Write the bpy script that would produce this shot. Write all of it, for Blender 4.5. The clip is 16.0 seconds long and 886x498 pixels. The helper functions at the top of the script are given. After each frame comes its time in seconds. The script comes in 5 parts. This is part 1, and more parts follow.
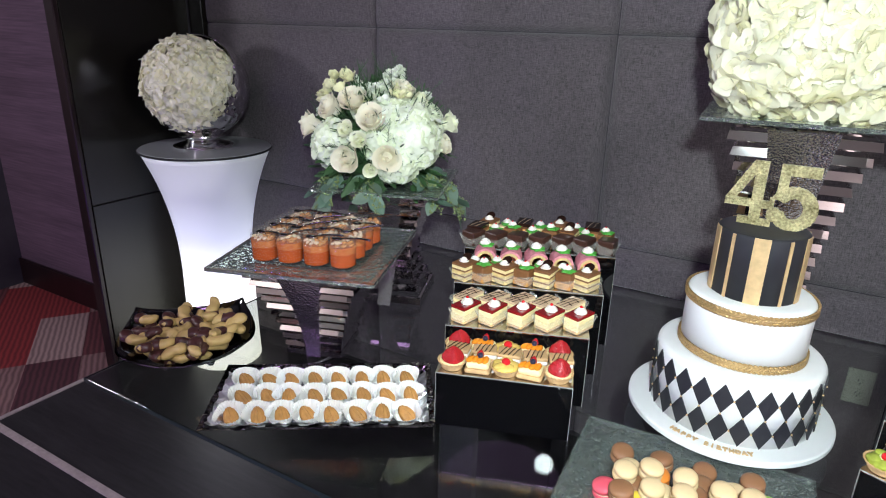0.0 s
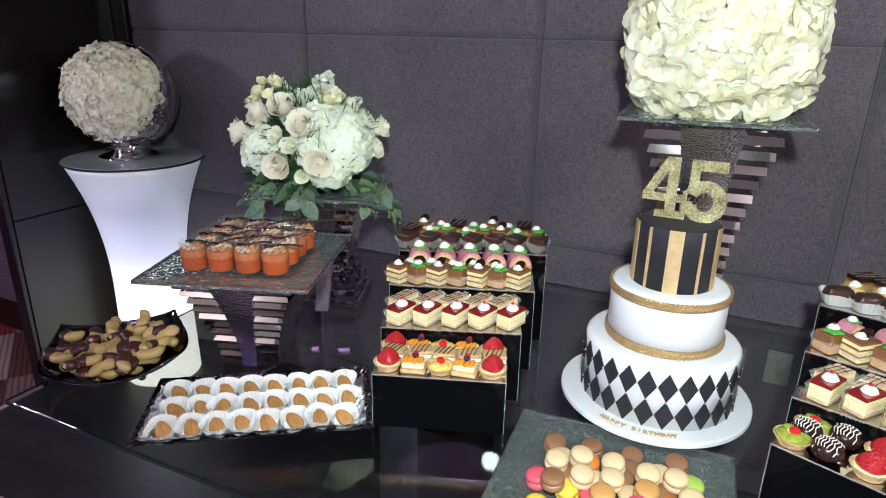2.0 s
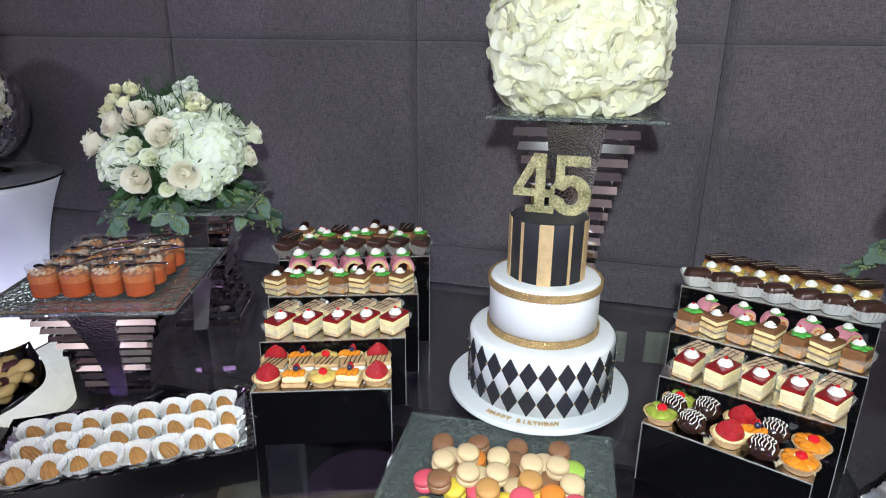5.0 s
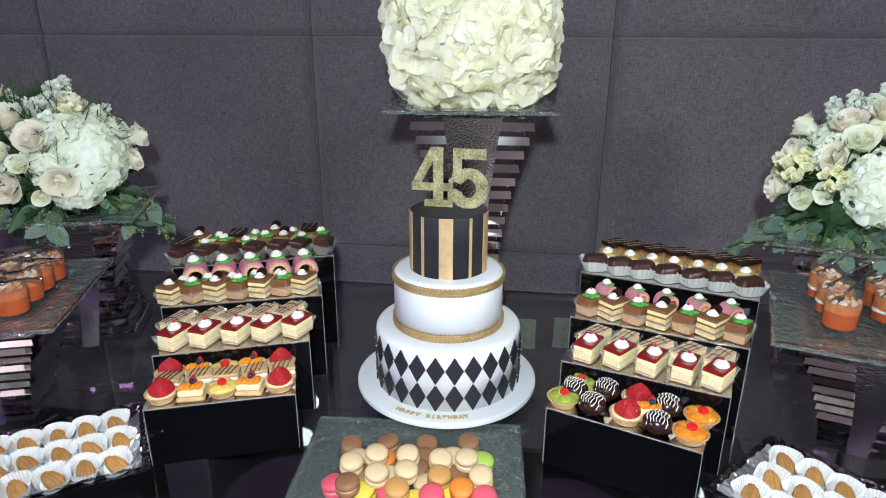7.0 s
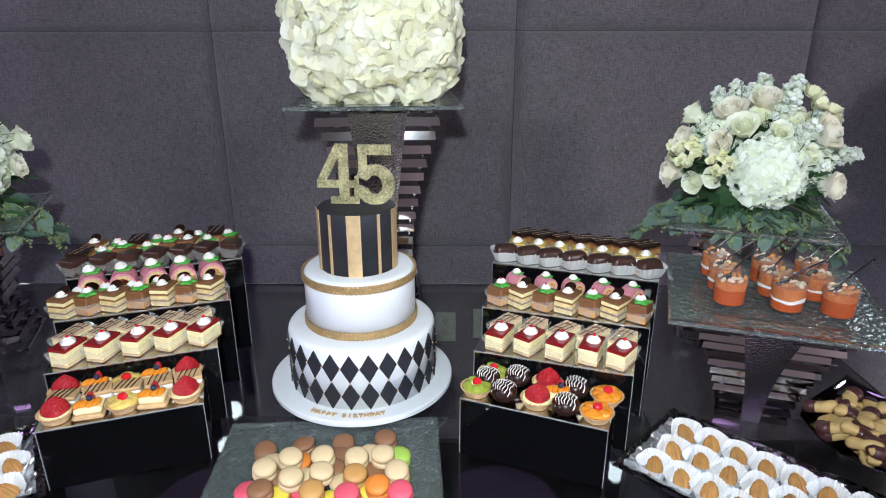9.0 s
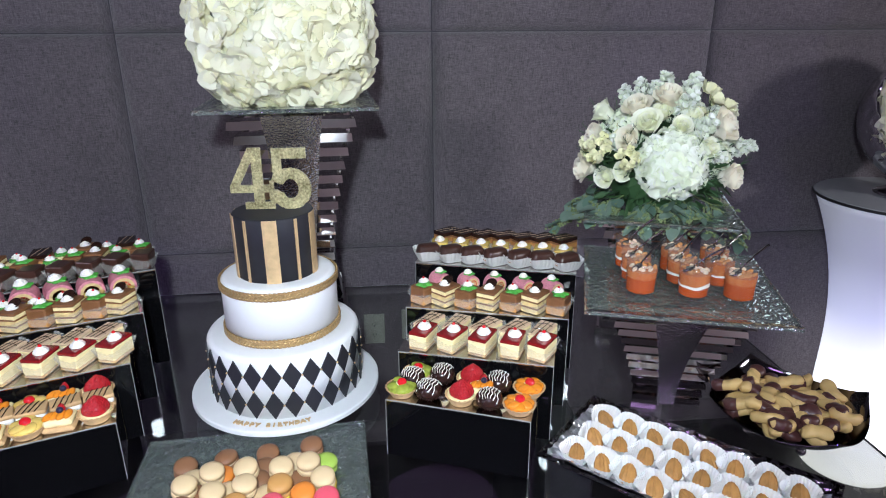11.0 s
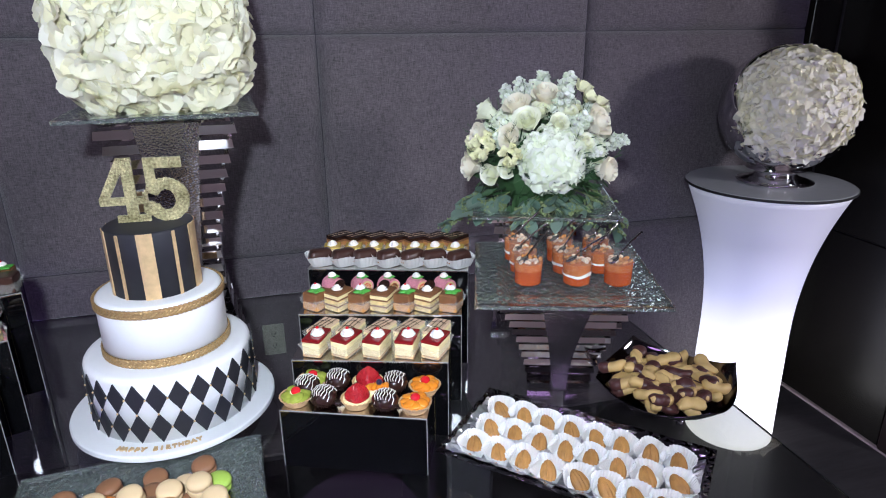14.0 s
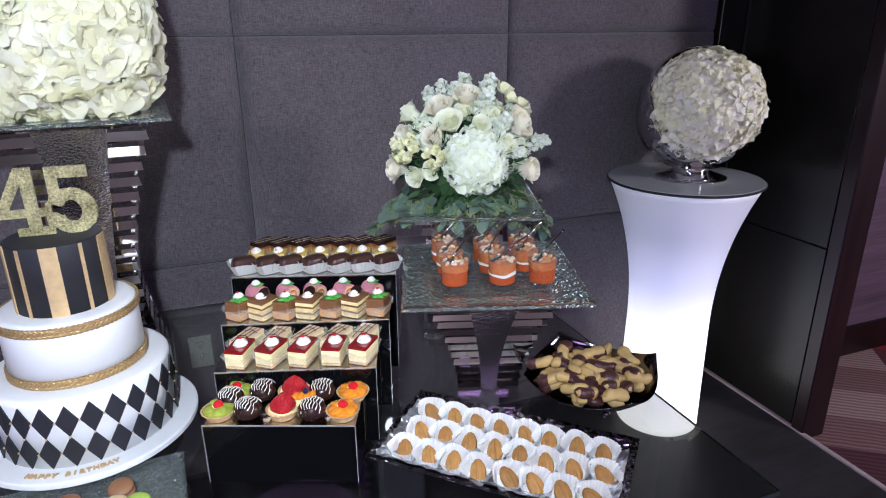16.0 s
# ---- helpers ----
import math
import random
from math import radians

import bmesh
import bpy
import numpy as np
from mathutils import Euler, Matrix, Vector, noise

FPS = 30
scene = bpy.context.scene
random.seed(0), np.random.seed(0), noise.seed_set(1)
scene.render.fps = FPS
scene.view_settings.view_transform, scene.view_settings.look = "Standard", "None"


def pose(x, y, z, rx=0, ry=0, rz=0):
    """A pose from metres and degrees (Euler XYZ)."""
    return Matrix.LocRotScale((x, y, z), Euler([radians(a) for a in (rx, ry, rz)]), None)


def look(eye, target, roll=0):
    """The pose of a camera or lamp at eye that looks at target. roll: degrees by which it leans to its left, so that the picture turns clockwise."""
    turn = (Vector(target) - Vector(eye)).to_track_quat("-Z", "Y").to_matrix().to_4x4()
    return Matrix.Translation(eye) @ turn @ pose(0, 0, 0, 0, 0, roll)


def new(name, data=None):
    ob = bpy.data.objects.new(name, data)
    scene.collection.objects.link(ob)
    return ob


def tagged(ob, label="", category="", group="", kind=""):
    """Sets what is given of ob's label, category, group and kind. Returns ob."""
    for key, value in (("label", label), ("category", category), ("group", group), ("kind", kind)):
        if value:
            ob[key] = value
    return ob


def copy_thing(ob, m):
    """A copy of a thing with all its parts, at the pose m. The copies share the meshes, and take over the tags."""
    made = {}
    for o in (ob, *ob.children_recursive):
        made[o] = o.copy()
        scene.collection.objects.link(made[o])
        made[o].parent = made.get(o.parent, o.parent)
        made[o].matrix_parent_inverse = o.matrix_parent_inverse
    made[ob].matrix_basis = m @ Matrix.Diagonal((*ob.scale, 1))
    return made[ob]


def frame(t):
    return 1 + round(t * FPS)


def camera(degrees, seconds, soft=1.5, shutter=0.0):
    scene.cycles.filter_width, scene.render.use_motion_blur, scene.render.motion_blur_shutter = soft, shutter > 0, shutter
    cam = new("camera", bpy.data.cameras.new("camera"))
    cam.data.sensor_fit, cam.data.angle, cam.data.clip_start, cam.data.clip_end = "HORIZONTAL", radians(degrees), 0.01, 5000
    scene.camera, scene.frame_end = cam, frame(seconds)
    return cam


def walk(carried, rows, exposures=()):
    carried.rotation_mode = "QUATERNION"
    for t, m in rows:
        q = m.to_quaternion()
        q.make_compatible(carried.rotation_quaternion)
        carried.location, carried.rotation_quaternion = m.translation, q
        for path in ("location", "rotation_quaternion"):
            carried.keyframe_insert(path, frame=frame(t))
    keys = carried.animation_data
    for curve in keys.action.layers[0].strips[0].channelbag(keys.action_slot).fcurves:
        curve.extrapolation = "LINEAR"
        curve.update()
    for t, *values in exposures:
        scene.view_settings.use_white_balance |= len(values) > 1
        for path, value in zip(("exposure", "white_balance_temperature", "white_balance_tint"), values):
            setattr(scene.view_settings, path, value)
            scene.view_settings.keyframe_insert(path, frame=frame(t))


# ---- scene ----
cam = camera(70.77, 16.0, soft=1.1)
# seconds, eye x, y, z, yaw to the left, pitch, roll
ROWS = [
    (0.0, 0.0002, 0.0002, 1.5409, 29.69, -19.71, 1.53),
    (0.5, 0.0125, -0.0029, 1.5404, 28.76, -19.66, 1.38),
    (1.0, 0.0287, -0.0055, 1.5428, 27.56, -19.60, 1.09),
    (1.5, 0.0377, -0.0047, 1.5434, 25.99, -19.41, 1.02),
    (2.0, 0.0398, -0.0015, 1.5432, 24.61, -19.21, 1.14),
    (2.5, 0.0484, 0.0082, 1.5439, 23.26, -19.04, 0.91),
    (3.0, 0.0576, 0.0184, 1.5430, 21.39, -18.92, 0.73),
    (3.5, 0.0644, 0.0175, 1.5420, 19.89, -18.85, 0.81),
    (6.0, 0.1056, 0.0448, 1.5422, 11.53, -19.04, 0.33),
    (6.5, 0.1144, 0.0476, 1.5411, 9.40, -19.13, 0.34),
    (7.0, 0.1234, 0.0537, 1.5388, 7.54, -19.19, 0.22),
    (7.5, 0.1339, 0.0572, 1.5385, 5.95, -19.33, 0.07),
    (8.0, 0.1493, 0.0601, 1.5388, 4.30, -19.48, -0.26),
    (8.5, 0.1572, 0.0587, 1.5393, 2.37, -19.59, -0.27),
    (9.0, 0.1628, 0.0568, 1.5385, 0.56, -19.61, -0.08),
    (11.5, 0.1973, 0.0528, 1.5389, -7.43, -19.55, -0.22),
    (12.0, 0.2033, 0.0540, 1.5386, -8.96, -19.52, -0.06),
    (12.5, 0.2082, 0.0546, 1.5385, -10.39, -19.49, -0.04),
    (13.0, 0.2132, 0.0553, 1.5371, -11.69, -19.46, -0.02),
    (13.5, 0.2251, 0.0481, 1.5378, -13.07, -19.46, -0.45),
    (14.0, 0.2318, 0.0404, 1.5374, -14.61, -19.40, -0.58),
    (14.5, 0.2393, 0.0422, 1.5377, -16.23, -19.37, -0.52),
    (15.0, 0.2461, 0.0405, 1.5383, -17.80, -19.31, -0.52),
    (15.5, 0.2546, 0.0384, 1.5400, -19.30, -19.35, -0.55),
    (16.0, 0.2610, 0.0350, 1.5401, -20.51, -19.37, -0.48),
]


def aim(x, y, z, yaw, pitch, roll):
    way = Matrix.Rotation(radians(yaw), 3, 'Z') @ Vector((0, math.cos(radians(pitch)), math.sin(radians(pitch))))
    return look((x, y, z), Vector((x, y, z)) + way, roll)


# stops, kelvin and tint as the picture settles
EXPOSURES = [(0.0, -0.26, 6270, 4), (2.0, -0.34, 6220, 5), (7.0, -0.52, 6020, 7), (12.0, -0.55, 5830, 12), (16.0, -0.54, 5780, 15)]
walk(cam, [(t, aim(*rest)) for t, *rest in ROWS], EXPOSURES)

# ---- world and lights ----
world = bpy.data.worlds.new("world")
scene.world = world
world.use_nodes = True
world.node_tree.nodes["Background"].inputs[0].default_value = (0.45, 0.40, 0.55, 1)
world.node_tree.nodes["Background"].inputs[1].default_value = 0.012


def area_lamp(name, eye, target, watts, size, colour):
    data = bpy.data.lights.new(name, "AREA")
    data.energy, data.size, data.color, data.shape = watts, size, colour, "DISK"
    ob = new(name, data)
    ob.matrix_world = look(eye, target)
    return ob


key = bpy.data.lights.new("video_light", "SPOT")
key.energy, key.color, key.shadow_soft_size, key.spot_size, key.spot_blend = 214, (0.91, 0.99, 1.0), 0.042, radians(112), 0.95
new("video_light", key).matrix_world = look((0.12, -0.14, 1.80), (-0.02, 1.6, 1.10))
area_lamp("room_light_west", (-3.6, -0.9, 2.0), (-0.6, 1.7, 1.1), 48, 0.45, (0.95, 0.90, 1.0))
area_lamp("room_light_east", (3.6, -0.9, 2.0), (0.8, 1.7, 1.1), 92, 0.45, (1.0, 0.94, 0.92))
for x, y in ((0.28, -1.28), (-1.10, -0.70)):
    area_lamp("ceiling_light", (x, y, 2.9), (x, y + 0.3, 0.6), 11, 0.84, (0.80, 0.45, 1.0))
for side in (-1, 1):
    area_lamp("uplight", (1.7 * side, -0.9, 0.12), (0.9 * side, 1.3, 0.9), 8, 0.12, (0.28, 0.14, 1.0))
    # added unseen lamp: lights the south wall so the chrome slats reflect it
    area_lamp("wall_wash", (1.5 * side, -3.55, 0.10), (1.5 * side, -4.0, 1.0), 30, 0.2, (0.80, 0.68, 0.74))


# ---- materials ----
def mat(name, colour, rough=0.5, metal=0.0, vary=0.15, scale=40.0, bump=0.0, bump_scale=200.0, second=None,
        transmission=0.0, ior=1.45, coat=0.0, sub=0.0, per_object=0.0, stretch=(1, 1, 1), alpha=1.0, translucent=0.0, tint=None):
    """A node material: colour broken up by noise at two scales, with fine relief."""
    m = bpy.data.materials.new(name)
    m.use_nodes = True
    nt = m.node_tree
    b = nt.nodes["Principled BSDF"]
    b.inputs["Roughness"].default_value = rough
    b.inputs["Metallic"].default_value = metal
    b.inputs["IOR"].default_value = ior
    b.inputs["Transmission Weight"].default_value = transmission
    b.inputs["Coat Weight"].default_value = coat
    b.inputs["Alpha"].default_value = alpha
    b.inputs["Coat Roughness"].default_value = 0.08
    if sub:
        b.inputs["Subsurface Weight"].default_value = sub
        b.inputs["Subsurface Radius"].default_value = (0.01, 0.007, 0.004)
    tc = nt.nodes.new("ShaderNodeTexCoord")
    mp = nt.nodes.new("ShaderNodeMapping")
    mp.inputs["Scale"].default_value = stretch
    nt.links.new(tc.outputs["Object"], mp.inputs["Vector"])
    n1 = nt.nodes.new("ShaderNodeTexNoise")
    n1.inputs["Scale"].default_value = scale
    n1.inputs["Detail"].default_value = 6
    n2 = nt.nodes.new("ShaderNodeTexNoise")
    n2.inputs["Scale"].default_value = scale / 7
    n2.inputs["Detail"].default_value = 3
    for n in (n1, n2):
        nt.links.new(mp.outputs[0], n.inputs["Vector"])
    add = nt.nodes.new("ShaderNodeMath")
    add.operation = "ADD"
    nt.links.new(n1.outputs[0], add.inputs[0])
    nt.links.new(n2.outputs[0], add.inputs[1])
    ramp = nt.nodes.new("ShaderNodeMapRange")
    ramp.inputs[1].default_value, ramp.inputs[2].default_value = 0.65, 1.35
    nt.links.new(add.outputs[0], ramp.inputs[0])
    mix = nt.nodes.new("ShaderNodeMix")
    mix.data_type = "RGBA"
    c = Vector(colour)
    a = second if second else tuple(c * (1 - vary))
    z = colour if second else tuple(c * (1 + vary * 0.6))
    mix.inputs[6].default_value = (*a, 1)
    mix.inputs[7].default_value = (*z, 1)
    nt.links.new(ramp.outputs[0], mix.inputs[0])
    out = mix.outputs[2]
    if per_object:
        info = nt.nodes.new("ShaderNodeObjectInfo")
        hsv = nt.nodes.new("ShaderNodeHueSaturation")
        rng = nt.nodes.new("ShaderNodeMapRange")
        rng.inputs[3].default_value, rng.inputs[4].default_value = 1 - per_object, 1 + per_object
        nt.links.new(info.outputs["Random"], rng.inputs[0])
        nt.links.new(rng.outputs[0], hsv.inputs["Value"])
        nt.links.new(out, hsv.inputs["Color"])
        out = hsv.outputs[0]
    if tint:
        geo = nt.nodes.new("ShaderNodeNewGeometry")
        sway = nt.nodes.new("ShaderNodeMix")
        sway.data_type = "RGBA"
        sway.inputs[7].default_value = (*tint, 1)
        nt.links.new(geo.outputs["Random Per Island"], sway.inputs[0])
        nt.links.new(out, sway.inputs[6])
        out = sway.outputs[2]
    nt.links.new(out, b.inputs["Base Color"])
    if translucent:
        tr = nt.nodes.new("ShaderNodeBsdfTranslucent")
        nt.links.new(out, tr.inputs["Color"])
        both = nt.nodes.new("ShaderNodeMixShader")
        both.inputs[0].default_value = translucent
        nt.links.new(b.outputs[0], both.inputs[1])
        nt.links.new(tr.outputs[0], both.inputs[2])
        nt.links.new(both.outputs[0], nt.nodes["Material Output"].inputs["Surface"])
    if bump:
        nb = nt.nodes.new("ShaderNodeTexNoise")
        nb.inputs["Scale"].default_value = bump_scale
        nb.inputs["Detail"].default_value = 4
        nt.links.new(mp.outputs[0], nb.inputs["Vector"])
        bp = nt.nodes.new("ShaderNodeBump")
        bp.inputs["Strength"].default_value = bump
        bp.inputs["Distance"].default_value = 0.002
        nt.links.new(nb.outputs[0], bp.inputs["Height"])
        nt.links.new(bp.outputs[0], b.inputs["Normal"])
    return m


def cells_bump(m, scale, strength, distance=0.003, stretch=(1, 1, 1), smooth=True):
    """Hammered relief: rounded cells pressed into the surface of m."""
    nt = m.node_tree
    tc = nt.nodes.new("ShaderNodeTexCoord")
    mp = nt.nodes.new("ShaderNodeMapping")
    mp.inputs["Scale"].default_value = stretch
    nt.links.new(tc.outputs["Object"], mp.inputs["Vector"])
    vo = nt.nodes.new("ShaderNodeTexVoronoi")
    vo.feature = "SMOOTH_F1" if smooth else "F1"
    vo.inputs["Scale"].default_value = scale
    nt.links.new(mp.outputs[0], vo.inputs["Vector"])
    bp = nt.nodes.new("ShaderNodeBump")
    bp.inputs["Strength"].default_value = strength
    bp.inputs["Distance"].default_value = distance
    nt.links.new(vo.outputs["Distance"], bp.inputs["Height"])
    nt.links.new(bp.outputs[0], nt.nodes["Principled BSDF"].inputs["Normal"])
    return m


def fabric_mat():
    """Woven purple-grey upholstery: fine crossing threads, slubs and a faint mottling."""
    m = mat("woven_upholstery", (0.098, 0.083, 0.091), 0.92, vary=0.12, scale=14, per_object=0.05)
    nt = m.node_tree
    b = nt.nodes["Principled BSDF"]
    b.inputs["Sheen Weight"].default_value = 0.2
    tc = nt.nodes.new("ShaderNodeTexCoord")
    threads = []
    for stretch, fine in (((1, 1, 0.12), 380), ((0.15, 1, 1), 400), ((1, 1, 1), 560)):
        mp = nt.nodes.new("ShaderNodeMapping")
        mp.inputs["Scale"].default_value = stretch
        nt.links.new(tc.outputs["Object"], mp.inputs["Vector"])
        no = nt.nodes.new("ShaderNodeTexNoise")
        no.inputs["Scale"].default_value = fine
        no.inputs["Detail"].default_value = 2
        nt.links.new(mp.outputs[0], no.inputs["Vector"])
        threads.append(no)
    add = nt.nodes.new("ShaderNodeMath")
    nt.links.new(threads[0].outputs[0], add.inputs[0])
    nt.links.new(threads[1].outputs[0], add.inputs[1])
    full = nt.nodes.new("ShaderNodeMath")
    nt.links.new(add.outputs[0], full.inputs[0])
    nt.links.new(threads[2].outputs[0], full.inputs[1])
    tone = nt.nodes.new("ShaderNodeMapRange")
    tone.inputs[1].default_value, tone.inputs[2].default_value = 1.15, 1.85
    tone.inputs[3].default_value, tone.inputs[4].default_value = 0.50, 1.52
    nt.links.new(full.outputs[0], tone.inputs[0])
    weave = nt.nodes.new("ShaderNodeMix")
    weave.data_type, weave.blend_type = "RGBA", "MULTIPLY"
    weave.inputs[0].default_value = 1
    nt.links.new(b.inputs["Base Color"].links[0].from_socket, weave.inputs[6])
    nt.links.new(tone.outputs[0], weave.inputs[7])
    nt.links.new(weave.outputs[2], b.inputs["Base Color"])
    bp = nt.nodes.new("ShaderNodeBump")
    bp.inputs["Strength"].default_value = 0.7
    bp.inputs["Distance"].default_value = 0.002
    nt.links.new(full.outputs[0], bp.inputs["Height"])
    nt.links.new(bp.outputs[0], b.inputs["Normal"])
    return m


def carpet_mat():
    """Carpet in skewed blocks of dark red, wine, beige and black with fine stripes."""
    m = bpy.data.materials.new("patterned_carpet")
    m.use_nodes = True
    nt = m.node_tree
    b = nt.nodes["Principled BSDF"]
    b.inputs["Roughness"].default_value = 0.95
    tc = nt.nodes.new("ShaderNodeTexCoord")
    mp = nt.nodes.new("ShaderNodeMapping")
    mp.inputs["Rotation"].default_value = (0, 0, 0.62)
    nt.links.new(tc.outputs["Object"], mp.inputs["Vector"])
    sn = nt.nodes.new("ShaderNodeVectorMath")
    sn.operation = "SNAP"
    sn.inputs[1].default_value = (0.52, 0.23, 10.0)
    nt.links.new(mp.outputs[0], sn.inputs[0])
    sep = nt.nodes.new("ShaderNodeTexWhiteNoise")
    nt.links.new(sn.outputs[0], sep.inputs["Vector"])
    cr = nt.nodes.new("ShaderNodeValToRGB")
    cr.color_ramp.interpolation = "CONSTANT"
    stops = ((0.0, (0.13, 0.034, 0.042)), (0.34, (0.26, 0.026, 0.030)), (0.48, (0.38, 0.25, 0.24)), (0.66, (0.085, 0.024, 0.034)), (0.86, (0.24, 0.13, 0.13)))
    for n, (p, c) in enumerate(stops):
        e = cr.color_ramp.elements[n] if n < 2 else cr.color_ramp.elements.new(p)
        e.position, e.color = p, (*c, 1)
    nt.links.new(sep.outputs[0], cr.inputs[0])
    wv = nt.nodes.new("ShaderNodeTexWave")
    wv.bands_direction = "Y"
    wv.inputs["Scale"].default_value = 13
    wv.inputs["Distortion"].default_value = 2.5
    wv.inputs["Detail"].default_value = 3
    nt.links.new(mp.outputs[0], wv.inputs["Vector"])
    mr = nt.nodes.new("ShaderNodeMapRange")
    mr.inputs[3].default_value, mr.inputs[4].default_value = 0.55, 1.15
    nt.links.new(wv.outputs[0], mr.inputs[0])
    mx = nt.nodes.new("ShaderNodeMix")
    mx.data_type, mx.blend_type = "RGBA", "MULTIPLY"
    mx.inputs[0].default_value = 1
    nt.links.new(cr.outputs[0], mx.inputs[6])
    nt.links.new(mr.outputs[0], mx.inputs[7])
    nt.links.new(mx.outputs[2], b.inputs["Base Color"])
    no = nt.nodes.new("ShaderNodeTexNoise")
    no.inputs["Scale"].default_value = 350
    bp = nt.nodes.new("ShaderNodeBump")
    bp.inputs["Strength"].default_value = 0.6
    nt.links.new(no.outputs[0], bp.inputs["Height"])
    nt.links.new(bp.outputs[0], b.inputs["Normal"])
    return m


def glow_mat():
    """Frosted plastic lit from a lamp in the foot: bright below, fading and cooler towards the rim."""
    m = mat("lit_frosted_plastic", (0.78, 0.78, 0.82), 0.35, vary=0.03)
    nt = m.node_tree
    b = nt.nodes["Principled BSDF"]
    tc = nt.nodes.new("ShaderNodeTexCoord")
    sx = nt.nodes.new("ShaderNodeSeparateXYZ")
    nt.links.new(tc.outputs["Object"], sx.inputs[0])
    cr = nt.nodes.new("ShaderNodeValToRGB")
    cr.color_ramp.elements[0].position, cr.color_ramp.elements[0].color = 0.0, (1.0, 0.94, 0.82, 1)
    cr.color_ramp.elements[1].position, cr.color_ramp.elements[1].color = 1.0, (0.09, 0.09, 0.10, 1)
    for p, c in ((0.35, (0.90, 0.86, 0.90)), (0.62, (0.29, 0.29, 0.38)), (0.82, (0.115, 0.115, 0.145))):
        e = cr.color_ramp.elements.new(p)
        e.color = (*c, 1)
    nt.links.new(sx.outputs[2], cr.inputs[0])
    nt.links.new(cr.outputs[0], b.inputs["Emission Color"])
    b.inputs["Emission Strength"].default_value = 2.2
    return m


FABRIC, CARPET, GLOW = fabric_mat(), carpet_mat(), glow_mat()
BLACK_FLOOR = mat("black_ribbed_floor", (0.030, 0.028, 0.030), 0.42, vary=0.5, scale=9, bump=0.25, bump_scale=60, stretch=(1, 9, 1))
TRIM = mat("aluminium_trim", (0.42, 0.35, 0.34), 0.7, 0.0, vary=0.25, scale=60)
BLACK_PANEL = mat("black_lacquer_panel", (0.011, 0.010, 0.0075), 0.27, vary=0.3, scale=5)
DARK_WOOD = mat("dark_stained_wood", (0.016, 0.007, 0.008), 0.35, vary=0.45, scale=30, stretch=(1, 1, 0.08))
WALLPAPER = mat("striated_mauve_wallpaper", (0.125, 0.074, 0.108), 0.75, vary=0.45, scale=45, stretch=(0.10, 0.10, 2.4), bump=0.3)
# assumed pale tone for the unseen south wall, to brighten mirror reflections
SOUTH_FILL = mat("pale_fill_wall", (0.48, 0.44, 0.40), 0.8, vary=0.15, scale=3)
PLASTER = mat("dark_painted_plaster", (0.05, 0.045, 0.055), 0.8, vary=0.2, scale=12)
IVORY_PLASTIC = mat("grey_outlet_plastic", (0.30, 0.31, 0.25), 0.4, vary=0.06)
SLOT = mat("dark_slot", (0.02, 0.02, 0.02), 0.6)
# clear glass; its grey tint stands in for shade beneath the table
TABLE_GLASS = mat("shade_tinted_table_glass", (0.48, 0.50, 0.48), 0.015, vary=0.02, transmission=1.0, ior=1.5)
HAMMERED_GLASS = cells_bump(mat("hammered_glass", (0.78, 0.90, 0.83), 0.04, vary=0.04, transmission=0.93, ior=1.5), 105, 0.85, 0.006, (1, 0.8, 1))
CHROME = mat("polished_chrome", (0.80, 0.79, 0.80), 0.05, 1.0, vary=0.05)
SLAT_CHROME = mat("mirror_slat_chrome", (0.84, 0.81, 0.81), 0.06, 1.0, vary=0.10, scale=25)
HAMMERED_CHROME = cells_bump(mat("hammered_chrome", (0.74, 0.70, 0.70), 0.20, 1.0, vary=0.12), 170, 0.35, 0.003, (1, 1, 1.7))
DIMPLED_CHROME = cells_bump(mat("dimpled_chrome", (0.75, 0.74, 0.75), 0.05, 1.0, vary=0.06), 32, 0.9, 0.02)
BLACK_MIRROR = mat("black_mirror_acrylic", (0.003, 0.003, 0.0035), 0.012, vary=0.2, ior=1.42)
SILVER_MIRROR = mat("silver_mirror_acrylic", (0.62, 0.60, 0.57), 0.10, 1.0, vary=0.1)
# dark green of the strips that cover glints in the glass edges
GLINT_COVER = mat("dark_glint_cover", (0.012, 0.020, 0.018), 0.3, vary=0.2)
CHOC_CAKE = mat("brown_chocolate_glaze", (0.055, 0.024, 0.017), 0.30, vary=0.3, scale=60, bump=0.15)
# pale colour that paints the highlight on the table's back edge
EDGE_HIGHLIGHT = mat("painted_edge_highlight", (0.55, 0.66, 0.62), 0.3, vary=0.1)
# gold reflection on the risers' rear edges, put into the colour
GOLD_REFLECTION = mat("painted_gold_reflection", (0.72, 0.64, 0.26), 0.25, 0.1, vary=0.3, scale=30)
EDGE = mat("polished_acrylic_edge", (0.50, 0.50, 0.48), 0.25, 0.5, vary=0.05)
FOIL_TRAY = cells_bump(mat("hammered_dark_steel", (0.40, 0.38, 0.40), 0.08, 1.0, vary=0.15), 75, 0.9, 0.007)
FOIL = cells_bump(mat("crumpled_silver_foil", (0.88, 0.88, 0.90), 0.30, 1.0, vary=0.1), 70, 0.8, 0.006, smooth=False)
DARK_STEEL = mat("dark_polished_steel", (0.20, 0.19, 0.20), 0.08, 1.0, vary=0.15)
BRONZE = mat("bronze_cake_stand", (0.20, 0.16, 0.10), 0.22, 0.9, vary=0.2)
FONDANT = mat("white_fondant", (0.75, 0.76, 0.75), 0.45, vary=0.03, scale=30, bump=0.05, bump_scale=60)
BLACK_FONDANT = mat("black_fondant", (0.016, 0.016, 0.020), 0.6, vary=0.25, bump=0.05)
